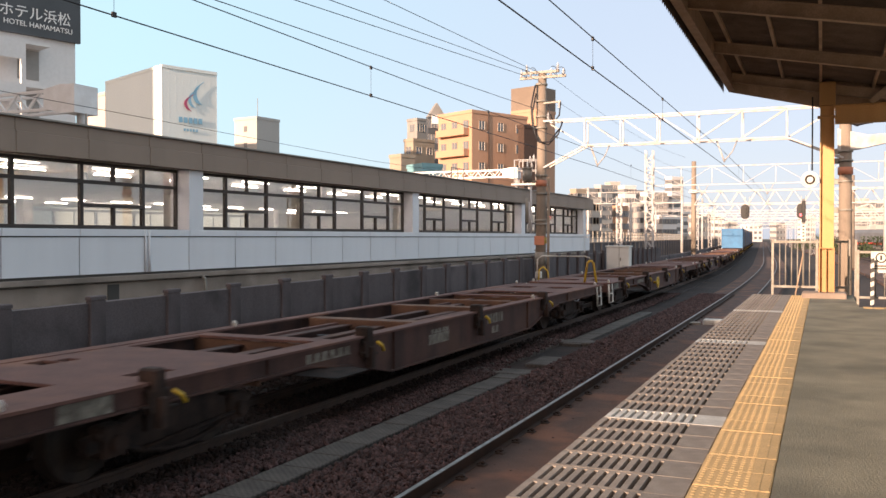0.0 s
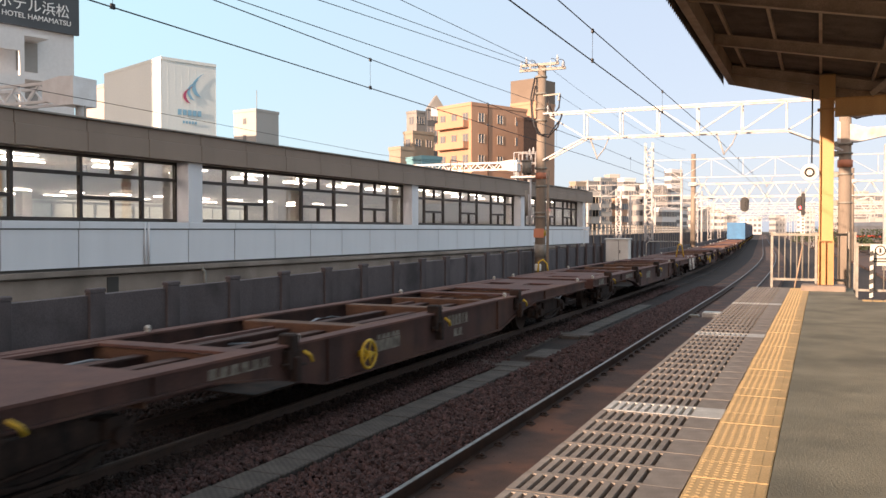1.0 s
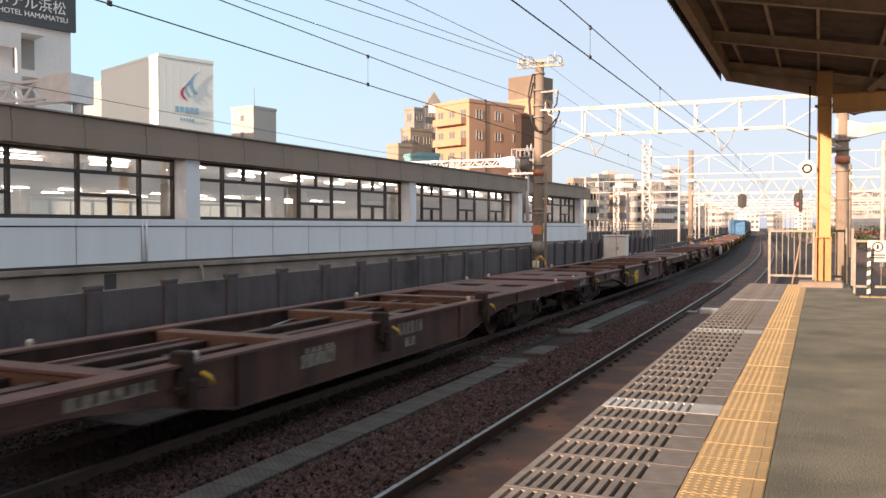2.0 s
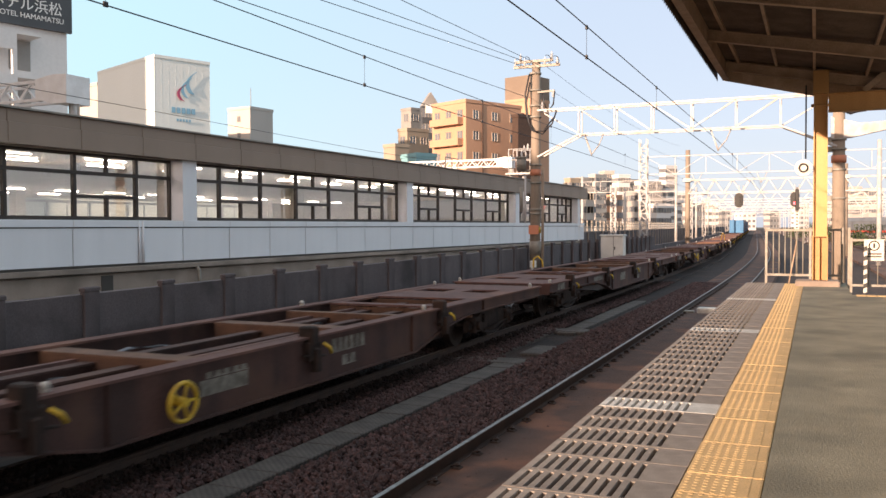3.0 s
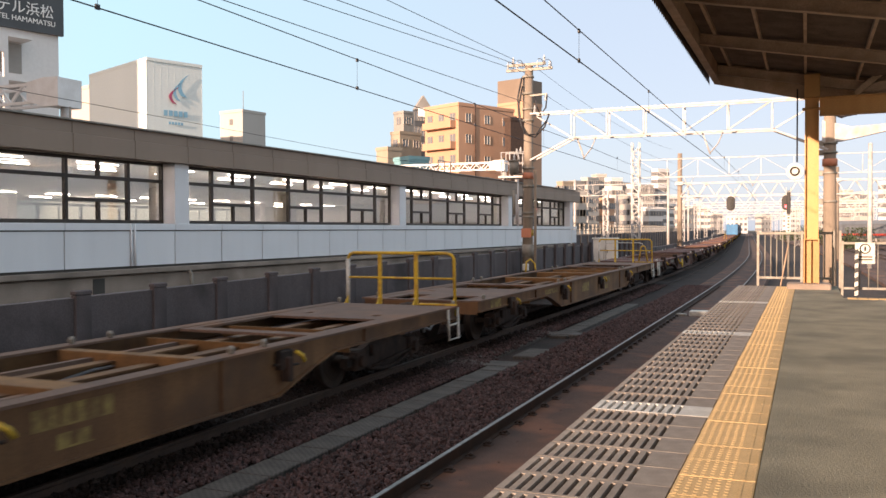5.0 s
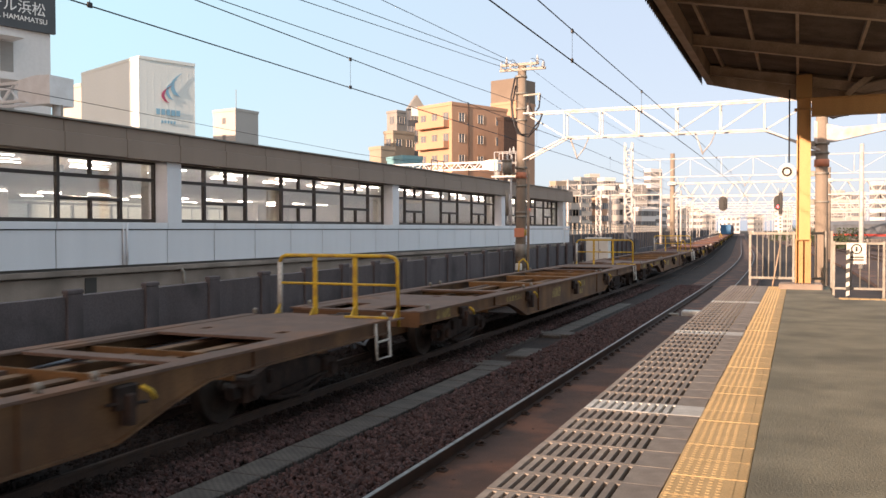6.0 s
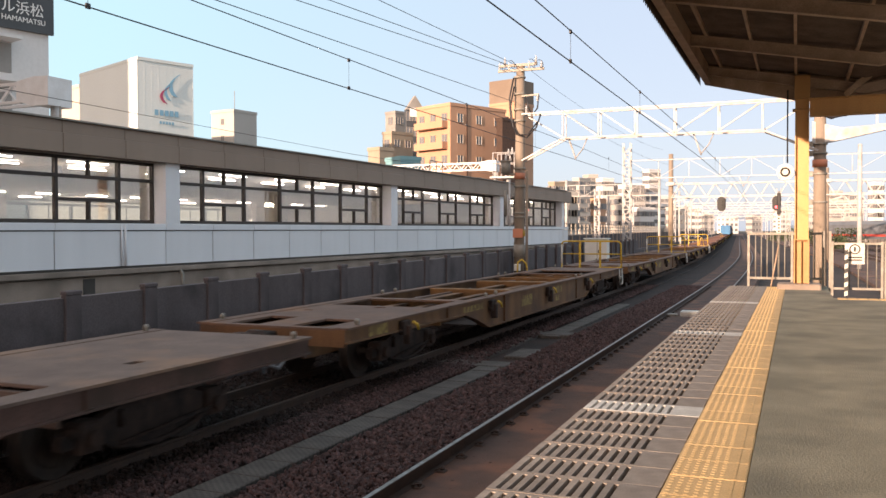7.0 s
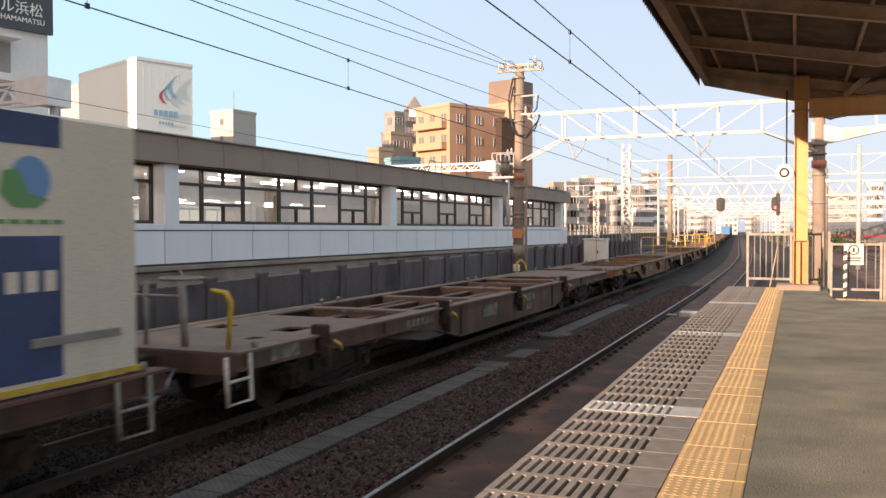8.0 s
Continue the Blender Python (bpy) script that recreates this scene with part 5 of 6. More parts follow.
    bar(bm, (-9.75, -0.1, 3.48), (-9.1, -0.1, 3.48), 0.1, 0.06)
    rod(bm, (-9.72, -0.15, 2.0), (-9.72, -0.15, 2.9), 0.06, 10)
    part("bracket", bm, M["galv"], g)
    for x in (-8.98, -8.93):
        bm = BM()
        rod(bm, (x, -0.1, -1.0), (x + 0.02, -0.1, 3.6), 0.025, 6)
        part("conduit", bm, M["pole_concrete"], g, "brown conduit pipe")
    bm = BM()
    tube_path(bm, [(-9.05, -1.0, -0.5), (-9.0, -1.0, 0.35), (-8.85, -1.0, 0.45), (-8.7, -1.0, 0.3), (-8.55, -1.0, -0.6)], 0.03, 6)
    part("cable_bend", bm, M["yellow"], g, "faded yellow bent pipe")
    bm = BM()
    soft_box(bm, -9.42, -9.05, -0.26, -0.22, 1.2, 1.52, 0.01)
    part("number_board", bm, M["orange_band"], g, "small orange board on the pole")
    bm = BM()
    soft_box(bm, -9.36, -9.14, -0.34, -0.2, 0.02, 0.26, 0.02)
    part("junction_box", bm, M["cabinet_white"], g, "small pale junction box")
    for x, z0, z1 in ((-9.66, 1.75, 2.75), (-9.58, 1.6, 3.3)):
        bm = BM()
        rod(bm, (x, -0.12, z0), (x, -0.12, z1), 0.035, 8)
        part("insulator_rod", bm, M["insulator"], g)
    # registration arms over both tracks
    for x in (FAR_X, NEAR_X):
        bm = BM()
        tube_path(bm, [(x - 0.2, 0, 4.66), (x - 0.05, 0, 4.25), (x + 0.05, 0, 3.95)], 0.03, 6)
        tube_path(bm, [(x + 0.45, 0, 4.66), (x + 0.3, 0, 4.3), (x + 0.05, 0, 4.0)], 0.022, 6)
        part("registration_arm", bm, M["steel_white"], g)


def right_pole():
    g = thing("concrete_pole", "weathered concrete pole with orange band and pale bracket", "pole", pose(0.68, 30.1, 0))
    bm = BM()
    rod(bm, (0, 0, -1.4), (-0.03, 0, 6.6), 0.215, 18, r2=0.17)
    part("shaft", bm, M["pole_concrete"], g)
    bm = BM()
    rod(bm, (-0.02, 0, 3.45), (-0.02, 0, 3.68), 0.225, 18)
    part("band", bm, M["orange_band"], g)
    for z in (3.2, 3.85, 4.15, 2.3):
        bm = BM()
        rod(bm, (-0.02, 0, z), (-0.02, 0, z + 0.06), 0.225, 16)
        soft_box(bm, -0.42, -0.2, -0.08, 0.08, z - 0.05, z + 0.12, 0.02)
        part("clamp", bm, M["galv"], g)
    bm = BM()
    prism(bm, [(-0.25, 4.22), (0.3, 4.22), (1.9, 4.55), (1.9, 4.72), (0.6, 4.66), (-0.25, 4.9)], -0.12, 0.12, "y")
    part("bracket_plate", bm, M["steel_white"], g, "pale tapered bracket plate")
    bm = BM()
    tube_path(bm, [(-0.3, -0.2, 5.5), (-0.1, -0.2, 5.15), (0.3, -0.2, 4.98), (0.7, -0.2, 5.05), (1.0, -0.2, 5.4)], 0.06, 8)
    part("jumper_cable", bm, M["wire"], g)
    bm = BM()
    truss(bm, 1.6, 14.0, 0, 4.7, 5.62, 1.3, 0.08, False)
    part("beam", bm, M["steel_white"], g)


def lattice_mast(x, y, w, z1, label):
    g = thing("lattice_mast", label, "mast", pose(x, y, 0), group="lattice masts")
    h = w / 2
    for sx in (-1, 1):
        for sy in (-1, 1):
            bm = BM()
            box(bm, sx * h - 0.035, sx * h + 0.035, sy * h - 0.035, sy * h + 0.035, -1.6, z1)
            part("leg", bm, M["steel_white"], g)
    bm = BM()
    z, k = -1.5, 0
    while z < z1 - w:
        for s in (-1, 1):
            a, b = (-h, h) if k % 2 else (h, -h)
            bar(bm, (a, s * h, z), (b, s * h, z + w * 1.1), 0.04, 0.04)
            bar(bm, (s * h, a, z), (s * h, b, z + w * 1.1), 0.04, 0.04)
            bar(bm, (-h, s * h, z), (h, s * h, z), 0.04, 0.04)
        z += w * 1.1
        k += 1
    part("lacing", bm, M["steel_white"], g)


def far_gantry(y, x0, x1, z0, z1, poles, double=True, step=1.5):
    dx, a = bend(y)
    g = thing("overhead_gantry", "white lattice truss gantry spanning the tracks", "gantry", pose(dx, y, 0), group="truss gantries")
    for dy in ((-0.4, 0.4) if double else (0,)):
        bm = BM()
        truss(bm, x0, x1, dy, z0, z1, step, 0.1)
        part("truss_beam", bm, M["steel_white"], g)
    for x, mat in poles:
        bm = BM()
        if mat == "pole_concrete":
            rod(bm, (x, 0, -1.6), (x, 0, z1 + (2.7 if x < 0 else 1.1)), 0.24, 14, r2=0.2)
        else:
            for s in (-0.25, 0.25):
                rod(bm, (x + s, 0, -1.6), (x + s, 0, z1), 0.07, 8)
            zz = -1.2
            while zz < z1 - 0.6:
                bar(bm, (x - 0.25, 0, zz), (x + 0.25, 0, zz + 0.5), 0.05, 0.05)
                bar(bm, (x + 0.25, 0, zz + 0.5), (x - 0.25, 0, zz + 1.0), 0.05, 0.05)
                zz += 1.0
        part("post", bm, M[mat], g)
        bm = BM()
        box(bm, x - 0.35, x + 0.35, -0.5, 0.5, z1 - 0.15, z1 + 0.15)
        part("cap", bm, M["steel_white"], g)
        bm = BM()
        bar(bm, (x, 0, z0 - 0.5), (x + 1.8, 0, z0), 0.12, 0.12)
        part("knee", bm, M["steel_white"], g)


def portal(y, x0, x1, zt, zb, poles):
    dx, a = bend(y)
    g = thing("overhead_gantry", "slender pale portal gantry over the tracks", "gantry", pose(dx, y, 0), group="truss gantries")
    bm = BM()
    truss(bm, x0, x1, 0, zb, zt, 2.0, 0.06, False)
    part("truss_beam", bm, M["steel_white"], g)
    for x in poles:
        bm = BM()
        rod(bm, (x, 0, -1.6), (x, 0, zt + 0.6), 0.16, 12, r2=0.13)
        part("post", bm, M["steel_white"], g)
    for x in (FAR_X, NEAR_X, 7.5, 11.5):
        if x0 < x < x1:
            bm = BM()
            tube_path(bm, [(x - 0.2, 0, zb), (x, 0, zb - 0.5), (x + 0.1, 0, zb - 0.75)], 0.035, 6)
            tube_path(bm, [(x + 0.5, 0, zb), (x + 0.3, 0, zb - 0.4), (x + 0.1, 0, zb - 0.7)], 0.025, 6)
            part("registration_arm", bm, M["steel_white"], g)


def wire(name, label, pts, r, beads=()):
    bm = BM()
    tube_path(bm, pts, r, 5)
    for b in beads:
        soft_box(bm, b[0] - 0.015, b[0] + 0.015, b[1] - 0.035, b[1] + 0.035, b[2] - 0.04, b[2] + 0.02, 0.008)
    return solid(name, bm, M["wire"], label, "wire")


def build_wires():
    for lat, zc, zm in ((FAR_X, 3.95, 4.455), (NEAR_X, 3.88, 4.32)):
        ys = [-20, 5, 29.9] + [62, 80, 110, 140, 175, 210, 250]
        wire("contact_wire", "thin dark overhead contact wire", [on_line(lat, y, zc) for y in ys], 0.009, [on_line(lat, y, zc + 0.02) for y in ((7.4, 13.4, 19.2) if lat == FAR_X else (12.2, 18.1))])
        mid = []
        for a, b in zip(ys, ys[1:]):
            for f in (0, 0.25, 0.5, 0.75):
                mid.append(on_line(lat, a + (b - a) * f, zm - (0.1 * 4 * f * (1 - f) if a > 29 else 0)))
        hangers = (7.4, 13.4, 19.2, 25.0, 36, 45) if lat == FAR_X else (6.3, 12.2, 18.1, 24.0, 36, 45)
        beads = [on_line(lat, y, zm) for y in hangers]
        wire("messenger_wire", "dark overhead messenger wire with small clamps", mid, 0.008, beads)
        for y in (*hangers, 53, 70, 88, 100):
            bm = BM()
            rod(bm, on_line(lat, y, zc), on_line(lat, y, zm), 0.003, 5)
            solid("dropper_wire", bm, M["wire"], "thin vertical dropper between overhead wires", "wire", group="droppers")
    # feeders that end at the pole head
    for x, slope, z1 in ((-9.3, 0.0326, 6.03), (-9.35, 0.067, 7.11), (-9.3, 0.0631, 7.27), (-9.25, 0.0325, 7.33)):
        pts = [(x, -25, z1 - slope * 22)] + [(x, 5 + 2.49 * i, z1 - slope * (24.9 - 2.49 * i)) for i in range(11)]
        wire("feeder_wire", "dark feeder wire running to the pole head", pts, 0.009)
    for x, z0, z1, za in ((-9.0, 7.3, 6.6, 8.2), (-8.5, 6.2, 5.6, 6.6)):
        pts = [(x - 0.02 * i, 29.9 + 5 * i, z0 + (z1 - z0) * 4 * (i / 7) * (1 - i / 7) * 0.6) for i in range(8)]
        wire("feeder_wire", "dark feeder wire leaving the pole head", pts, 0.007)
    for z in (4.25,):
        wire("roof_wire", "thin wire above the station roof edge", [(-14.35, -10, z + 0.15), (-14.1, 14, z - 0.05), (-13.9, 26, z - 0.2), (-13.6, 40, z - 0.1)], 0.007)


def build_signals():
    for x, lit in ((-6.15, False), (-1.64, True)):
        s = thing("hanging_signal", "black oval signal head hung from a gantry" + (" showing a red lamp" if lit else ""), "signal", pose(x, 79.55, 3.69), group="hanging signals")
        bm = BM()
        prism(bm, [(0.36 * math.cos(a * math.pi / 12), 0.36 * math.sin(a * math.pi / 12) + (0.28 if math.sin(a * math.pi / 12) > 0 else -0.28)) for a in range(24)], -0.05, 0.1, "y")
        part("backboard", bm, M["signal_black"], s)
        for k in range(3):
            z = 0.32 - 0.32 * k
            bm = BM()
            rod(bm, (0, -0.18, z), (0, -0.04, z), 0.12, 14, smooth=False)
            part("lamp", bm, M["signal_red"] if lit and k == 2 else M["signal_black"], s)
        bm = BM()
        rod(bm, (0, 0.12, 0.5), (0, 0.12, 1.3), 0.04, 8)
        rod(bm, (0.35, 0.12, 0.2), (0.35, 0.12, 1.3), 0.03, 8)
        part("hanger", bm, M["steel_white"], s)
    s = thing("signal_mast", "white signal mast with stepped plate beyond the fence", "signal", pose(-0.95, 52.0, 0))
    bm = BM()
    rod(bm, (0, 0, -1.3), (0, 0, 3.6), 0.06, 10)
    part("mast", bm, M["galv"], s)
    bm = BM()
    soft_box(bm, -0.13, 0.13, -0.06, 0.06, 1.2, 2.2, 0.01)
    part("plate", bm, M["pin_white"], s)
    bm = BM()
    for k in range(5):
        box(bm, -0.05, 0.05, -0.07, -0.0605, 1.32 + 0.18 * k, 1.4 + 0.18 * k)
    part("plate_marks", bm, M["signal_black"], s)
    bm = BM()
    soft_box(bm, -0.1, 0.1, -0.1, 0.1, 2.3, 3.5, 0.03)
    part("head", bm, M["signal_black"], s)
    b = thing("relay_cabinet", "white steel relay cabinet beside the freight track", "cabinet", pose(-9.0, 41.8, 0))
    bm = BM()
    soft_box(bm, -0.55, 0.55, -0.3, 0.3, -0.1, 1.02, 0.03)
    part("body", bm, M["cabinet_white"], b)
    bm = BM()
    soft_box(bm, -0.6, 0.6, -0.36, 0.34, 1.02, 1.07, 0.02)
    part("lid", bm, M["cabinet_white"], b)
    bm = BM()
    box(bm, 0.06, 0.08, -0.305, -0.3, -0.05, 0.98)
    soft_box(bm, 0.12, 0.16, -0.34, -0.3, 0.35, 0.5, 0.01)
    part("door_seam", bm, M["joint"], b)
    bm = BM()
    for x in (-0.4, 0.4):
        box(bm, x - 0.05, x + 0.05, -0.2, 0.2, -1.3, -0.1)
    part("stand", bm, M["galv"], b)


# ------------------------------------------------------------ the town
def at_bearing(deg, dist):
    return Vector((dist * math.sin(radians(deg)), dist * math.cos(radians(deg)), 0))


def along_to(p, d, deg):
    """How far from p along d until the bearing is deg."""
    r = Vector((math.sin(radians(deg)), math.cos(radians(deg)), 0))
    den = d.x * r.y - d.y * r.x
    return (p.y * r.x - p.x * r.y) / den


def building(name, label, corner, dist, turn, left, right, top, mat, floors=0, cols=(0, 0), win=(1.4, 1.3), mats=None, parapet=True, ground=-7.6, balcony=False, deep=None, storey=3.0):
    """A block by the bearing of its nearest corner and of the ends of its two visible sides."""
    p = at_bearing(corner, dist)
    turn -= corner
    dr = Vector((math.cos(radians(turn)), math.sin(radians(turn)), 0))
    dl = Vector((-dr.y, dr.x, 0))
    wr, wl = along_to(p, dr, right), along_to(p, dl, left)
    if deep:
        wl = deep
    h = top - ground
    b = thing(name, label, "building", Matrix.Translation((p.x, p.y, ground)) @ Matrix.Rotation(radians(turn), 4, "Z"), group="town buildings")
    bm = BM()
    box(bm, 0, wr, 0, wl, 0, h - 0.5)
    part("wall", bm, M[mat], b)
    bm = BM()
    box(bm, 0.3, wr - 0.3, 0.3, wl - 0.3, h - 0.5, h - 0.3)
    part("roof", bm, M["bldg_grey"], b)
    if parapet:
        bm = BM()
        for x0, x1, y0, y1 in ((-0.1, wr + 0.1, -0.1, 0.2), (-0.1, wr + 0.1, wl - 0.2, wl + 0.1), (-0.1, 0.2, 0.2, wl - 0.2), (wr - 0.2, wr + 0.1, 0.2, wl - 0.2)):
            box(bm, x0, x1, y0, y1, h - 0.5, h)
        part("parapet", bm, M[mat], b)
    ww, wh = win
    key = ("win", ww, wh)
    if key not in SHARED:
        bm = BM()
        v = box(bm, -ww / 2 - 0.08, ww / 2 + 0.08, -0.1, 0.03, -0.08, wh + 0.08, 1)
        bmesh.ops.subdivide_edges(bm, edges=[e for e in bm.edges if abs(e.verts[0].co.x - e.verts[1].co.x) > 0.1], cuts=1, use_grid_fill=True)
        bm.normal_update()
        front = [f for f in bm.faces if all(abs(q.co.y + 0.1) < 1e-4 for q in f.verts)]
        bmesh.ops.inset_individual(bm, faces=front, thickness=0.06, depth=-0.07)
        for f in front:
            f.material_index = 0
        SHARED[key] = mesh_of("window", bm, [M["window_far"], M["window_frame"]])
    for f in range(floors):
        z = h - 0.5 - storey * (f + 1) + 0.9
        if z < 0.5:
            break
        for j in range(cols[0]):
            o = part("window", SHARED[key], None, b)
            o.matrix_basis = pose(wr * (j + 0.5) / cols[0], 0, z)
        for j in range(cols[1]):
            o = part("window", SHARED[key], None, b)
            o.matrix_basis = pose(0, wl * (j + 0.5) / cols[1], z, 0, 0, -90)
        if balcony:
            bm = BM()
            y0, y1 = wl * 0.08, wl * 0.92
            box(bm, -1.1, 0, y0, y1, z - 1.0, z - 0.85)
            box(bm, -1.1, -0.98, y0, y1, z - 0.85, z + 0.05)
            box(bm, -0.98, 0, y0, y0 + 0.12, z - 0.85, z + 0.05)
            box(bm, -0.98, 0, y1 - 0.12, y1, z - 0.85, z + 0.05)
            part("balcony", bm, M[mat], b)
    return b, wr, wl, h


def letters(text, size, mat, parent, m, name="lettering"):
    cu = bpy.data.curves.new(name, "FONT")
    cu.body, cu.size, cu.extrude, cu.align_x = text, size, 0.03, "LEFT"
    tmp = bpy.data.objects.new(name, cu)
    me = bpy.data.meshes.new_from_object(tmp)
    bpy.data.objects.remove(tmp)
    me.materials.clear()
    me.materials.append(M[mat])
    o = new(name, me)
    o.parent = parent
    o.matrix_basis = m
    return o


def build_town():
    # hotel with a dark sign band
    b, wr, wl, h = building("hotel_building", "white hotel tower with a dark grey name band", -55.5, 65.8, 17.4, -75.0, -46.59, 24.0, "bldg_white", deep=14)
    bm = BM()
    box(bm, -0.3, wr + 0.25, -0.35, -0.02, h - 8.18, h + 0.5)
    part("sign_band", bm, M["sign_grey"], b, "dark grey sign band")
    letters("トホテル浜松", 1.02, "letter", b, Matrix.Translation((wr - 6.6, -0.36, h - 7.0)) @ Matrix.Rotation(radians(90), 4, "X"))
    letters("HOTEL HAMAMATSU", 0.52, "letter", b, Matrix.Translation((wr - 5.3, -0.36, h - 7.62)) @ Matrix.Rotation(radians(90), 4, "X"))
    for z in (8.9, 11.9, 14.9):
        bm = BM()
        box(bm, wr - 6.5, wr - 2.6, -1.6, 0.0, h - z - 0.2, h - z)
        box(bm, wr - 6.5, wr - 4.6, -1.6, -1.45, h - z - 1.3, h - z - 0.2)
        box(bm, wr - 4.6, wr - 4.3, -1.6, -1.3, h - z - 3.0, h - z - 0.2)
        part("balcony", bm, M["bldg_white"], b)
        bm = BM()
        box(bm, wr - 4.2, wr - 2.7, -0.05, 0.0, h - z - 2.4, h - z - 0.3)
        part("balcony_door", bm, M["bldg_grey"], b)
        bm = BM()
        rod(bm, (wr - 5.9, -0.4, h - z - 2.2), (wr - 5.9, -0.2, h - z - 2.2), 0.25, 12)
        part("vent", bm, M["galv"], b)
    # department store: ribbed pale screen walls with a curved mark
    b, wr, wl, h = building("department_store", "large pale grey ribbed department store block with a swoosh mark", -41.57, 120, 26.4, -44.89, -38.26, 24.3, "bldg_panel", parapet=False)
    n = int(wr / 0.9)
    bm = BM()
    for k in range(n + 1):
        x = wr * k / n
        box(bm, x - 0.05, x + 0.05, -0.006, 0.0, 0.0, h - 0.5)
    part("ribs", bm, M["bldg_panel"], b)
    bm = BM()
    box(bm, -0.05, wr + 0.05, -0.12, wl, h - 0.5, h - 0.1)
    part("cornice", bm, M["bldg_panel"], b)
    cx, cz, big = wr * 0.5, h - 4.0, 1.15

    def swoosh(r0, x_off, mat, z0=-1.8, z1=1.9):
        bm = BM()
        out = []
        for i in range(13):
            f = i / 12
            a = -0.9 + 1.9 * f
            out.append((cx + big * (x_off - 1.5 * math.cos(a) + 0.9 * f * f + 0.9), cz + big * (z0 + (z1 - z0) * f)))
        inner = []
        for i in range(13):
            f = i / 12
            a = -0.9 + 1.9 * f
            inner.append((cx + big * (x_off - 1.5 * math.cos(a) + 0.9 * f * f + 0.9 + r0 * (1 - f) + 0.05), cz + big * (z0 + (z1 - z0) * f - 0.15 * (1 - f))))
        prism(bm, out + inner[::-1], -0.16, -0.12, "y")
        part("swoosh", bm, M[mat], b)
    swoosh(0.5, -0.35, "mark_wine", -1.5, 0.5)
    swoosh(0.5, 0.15, "mark_teal", -1.1, 1.2)
    swoosh(0.7, 0.75, "mark_teal", -0.6, 2.0)
    bm = BM()
    for k in range(5):
        box(bm, cx - 1.7 + 0.72 * k, cx - 1.15 + 0.72 * k, -0.14, -0.1, cz - 3.5, cz - 2.75)
    part("name_bar", bm, M["mark_teal"], b)
    bm = BM()
    for k in range(5):
        box(bm, cx - 1.0 + 0.44 * k, cx - 0.7 + 0.44 * k, -0.14, -0.1, cz - 4.6, cz - 4.25)
    part("name_bar", bm, M["mark_teal"], b)
    building("store_annex", "cream block behind the department store", -44.9, 143, 26.0, -45.6, -44.3, 23.8, "bldg_cream", deep=8)
    building("white_tower", "small cream tower block with a rooftop aerial", -35.75, 160, 45.0, -37.14, -34.32, 23.3, "bldg_cream", 3, (0, 1), (0.6, 0.9))
    ant = thing("aerial", "thin rooftop aerial mast", "aerial", Matrix.Translation(at_bearing(-35.7, 163) + Vector((0, 0, 22.8))))
    bm = BM()
    rod(bm, (0, 0, 0), (0, 0, 4.2), 0.06, 6)
    part("mast", bm, M["galv"], ant)
    building("low_block", "pale low block behind the station roof", -26.4, 124, 40.0, -27.15, -25.5, 13.4, "bldg_tan")
    building("blue_shed", "light blue roof enclosure behind the station", -25.0, 110, 30.0, -26.0, -23.7, 10.9, "bldg_blue")
    b, wr, wl, h = building("grey_tower", "grey tower beside a glazed one", -25.35, 174, 40.0, -26.0, -24.7, 25.4, "bldg_grey", 5, (2, 1), (1.2, 1.3))
    b, wr, wl, h = building("glass_tower", "dark glazed tower with a pointed gable", -24.6, 170, 20.0, -24.75, -23.45, 25.6, "sign_grey", 3, (3, 0), (1.2, 1.6), parapet=False)
    bm = BM()
    prism(bm, [(-0.1, h - 0.5), (wr + 0.1, h - 0.5), (wr * 0.5, h + 2.3)], 0.0, min(wl, 4.0), "y")
    part("gable", bm, M["bldg_grey"], b)
    bm = BM()
    box(bm, wr * 0.18, wr * 0.82, -0.2, -0.02, h - 1.9, h - 0.2)
    part("sign_panel", bm, M["letter"], b)
    building("stepped_block", "tan stepped block beside the orange flats", -25.6, 150, 40.0, -26.2, -24.2, 18.6, "bldg_tan", 4, (2, 1), (1.1, 1.1))
    # orange flats
    b, wr, wl, h = building("apartment_building", "orange tiled apartment block with balconies", -21.73, 130, 43.0, -23.95, -18.1, 20.6, "bldg_orange", 6, (3, 3), (1.0, 1.15), balcony=True, storey=3.15)
    bm = BM()
    box(bm, wr * 0.28, wr * 0.28 + 0.12, -0.12, 0.0, 0, h)
    part("down_pipe", bm, M["rail_side"], b)
    for f in range(6):
        bm = BM()
        box(bm, wr - 0.9, wr + 1.2, 0.4, 3.0, h - 2.2 - 3.15 * f, h - 1.0 - 3.15 * f)
        part("balcony", bm, M["bldg_orange"], b)
    building("stair_tower", "dark stair tower between the flats", -18.3, 131, 43.0, -18.7, -17.4, 18.4, "rail_side")
    b, wr, wl, h = building("tall_apartment_building", "tall yellow-orange apartment tower with a brown top", -17.5, 150, 55.0, -19.13, -16.28, 23.6, "bldg_orange", 7, (0, 0))
    bm = BM()
    box(bm, -0.05, wr + 0.05, -0.05, wl + 0.05, h, h + 3.9)
    part("top_storey", bm, M["bldg_brown"], b, "brown top storey")
    # plain tower added out of view, only to throw shade on the department store
    t = thing("office_tower", "plain grey office tower standing behind the station", "building", pose(-124, -8, -7.6, 0, 0, -18), group="town buildings")
    bm = BM()
    box(bm, -9.5, 9.5, -9, 9, 0, 56)
    part("wall", bm, M["bldg_grey"], t)
    # the distance: pale blocks of flats and offices
    rnd = random.Random(11)
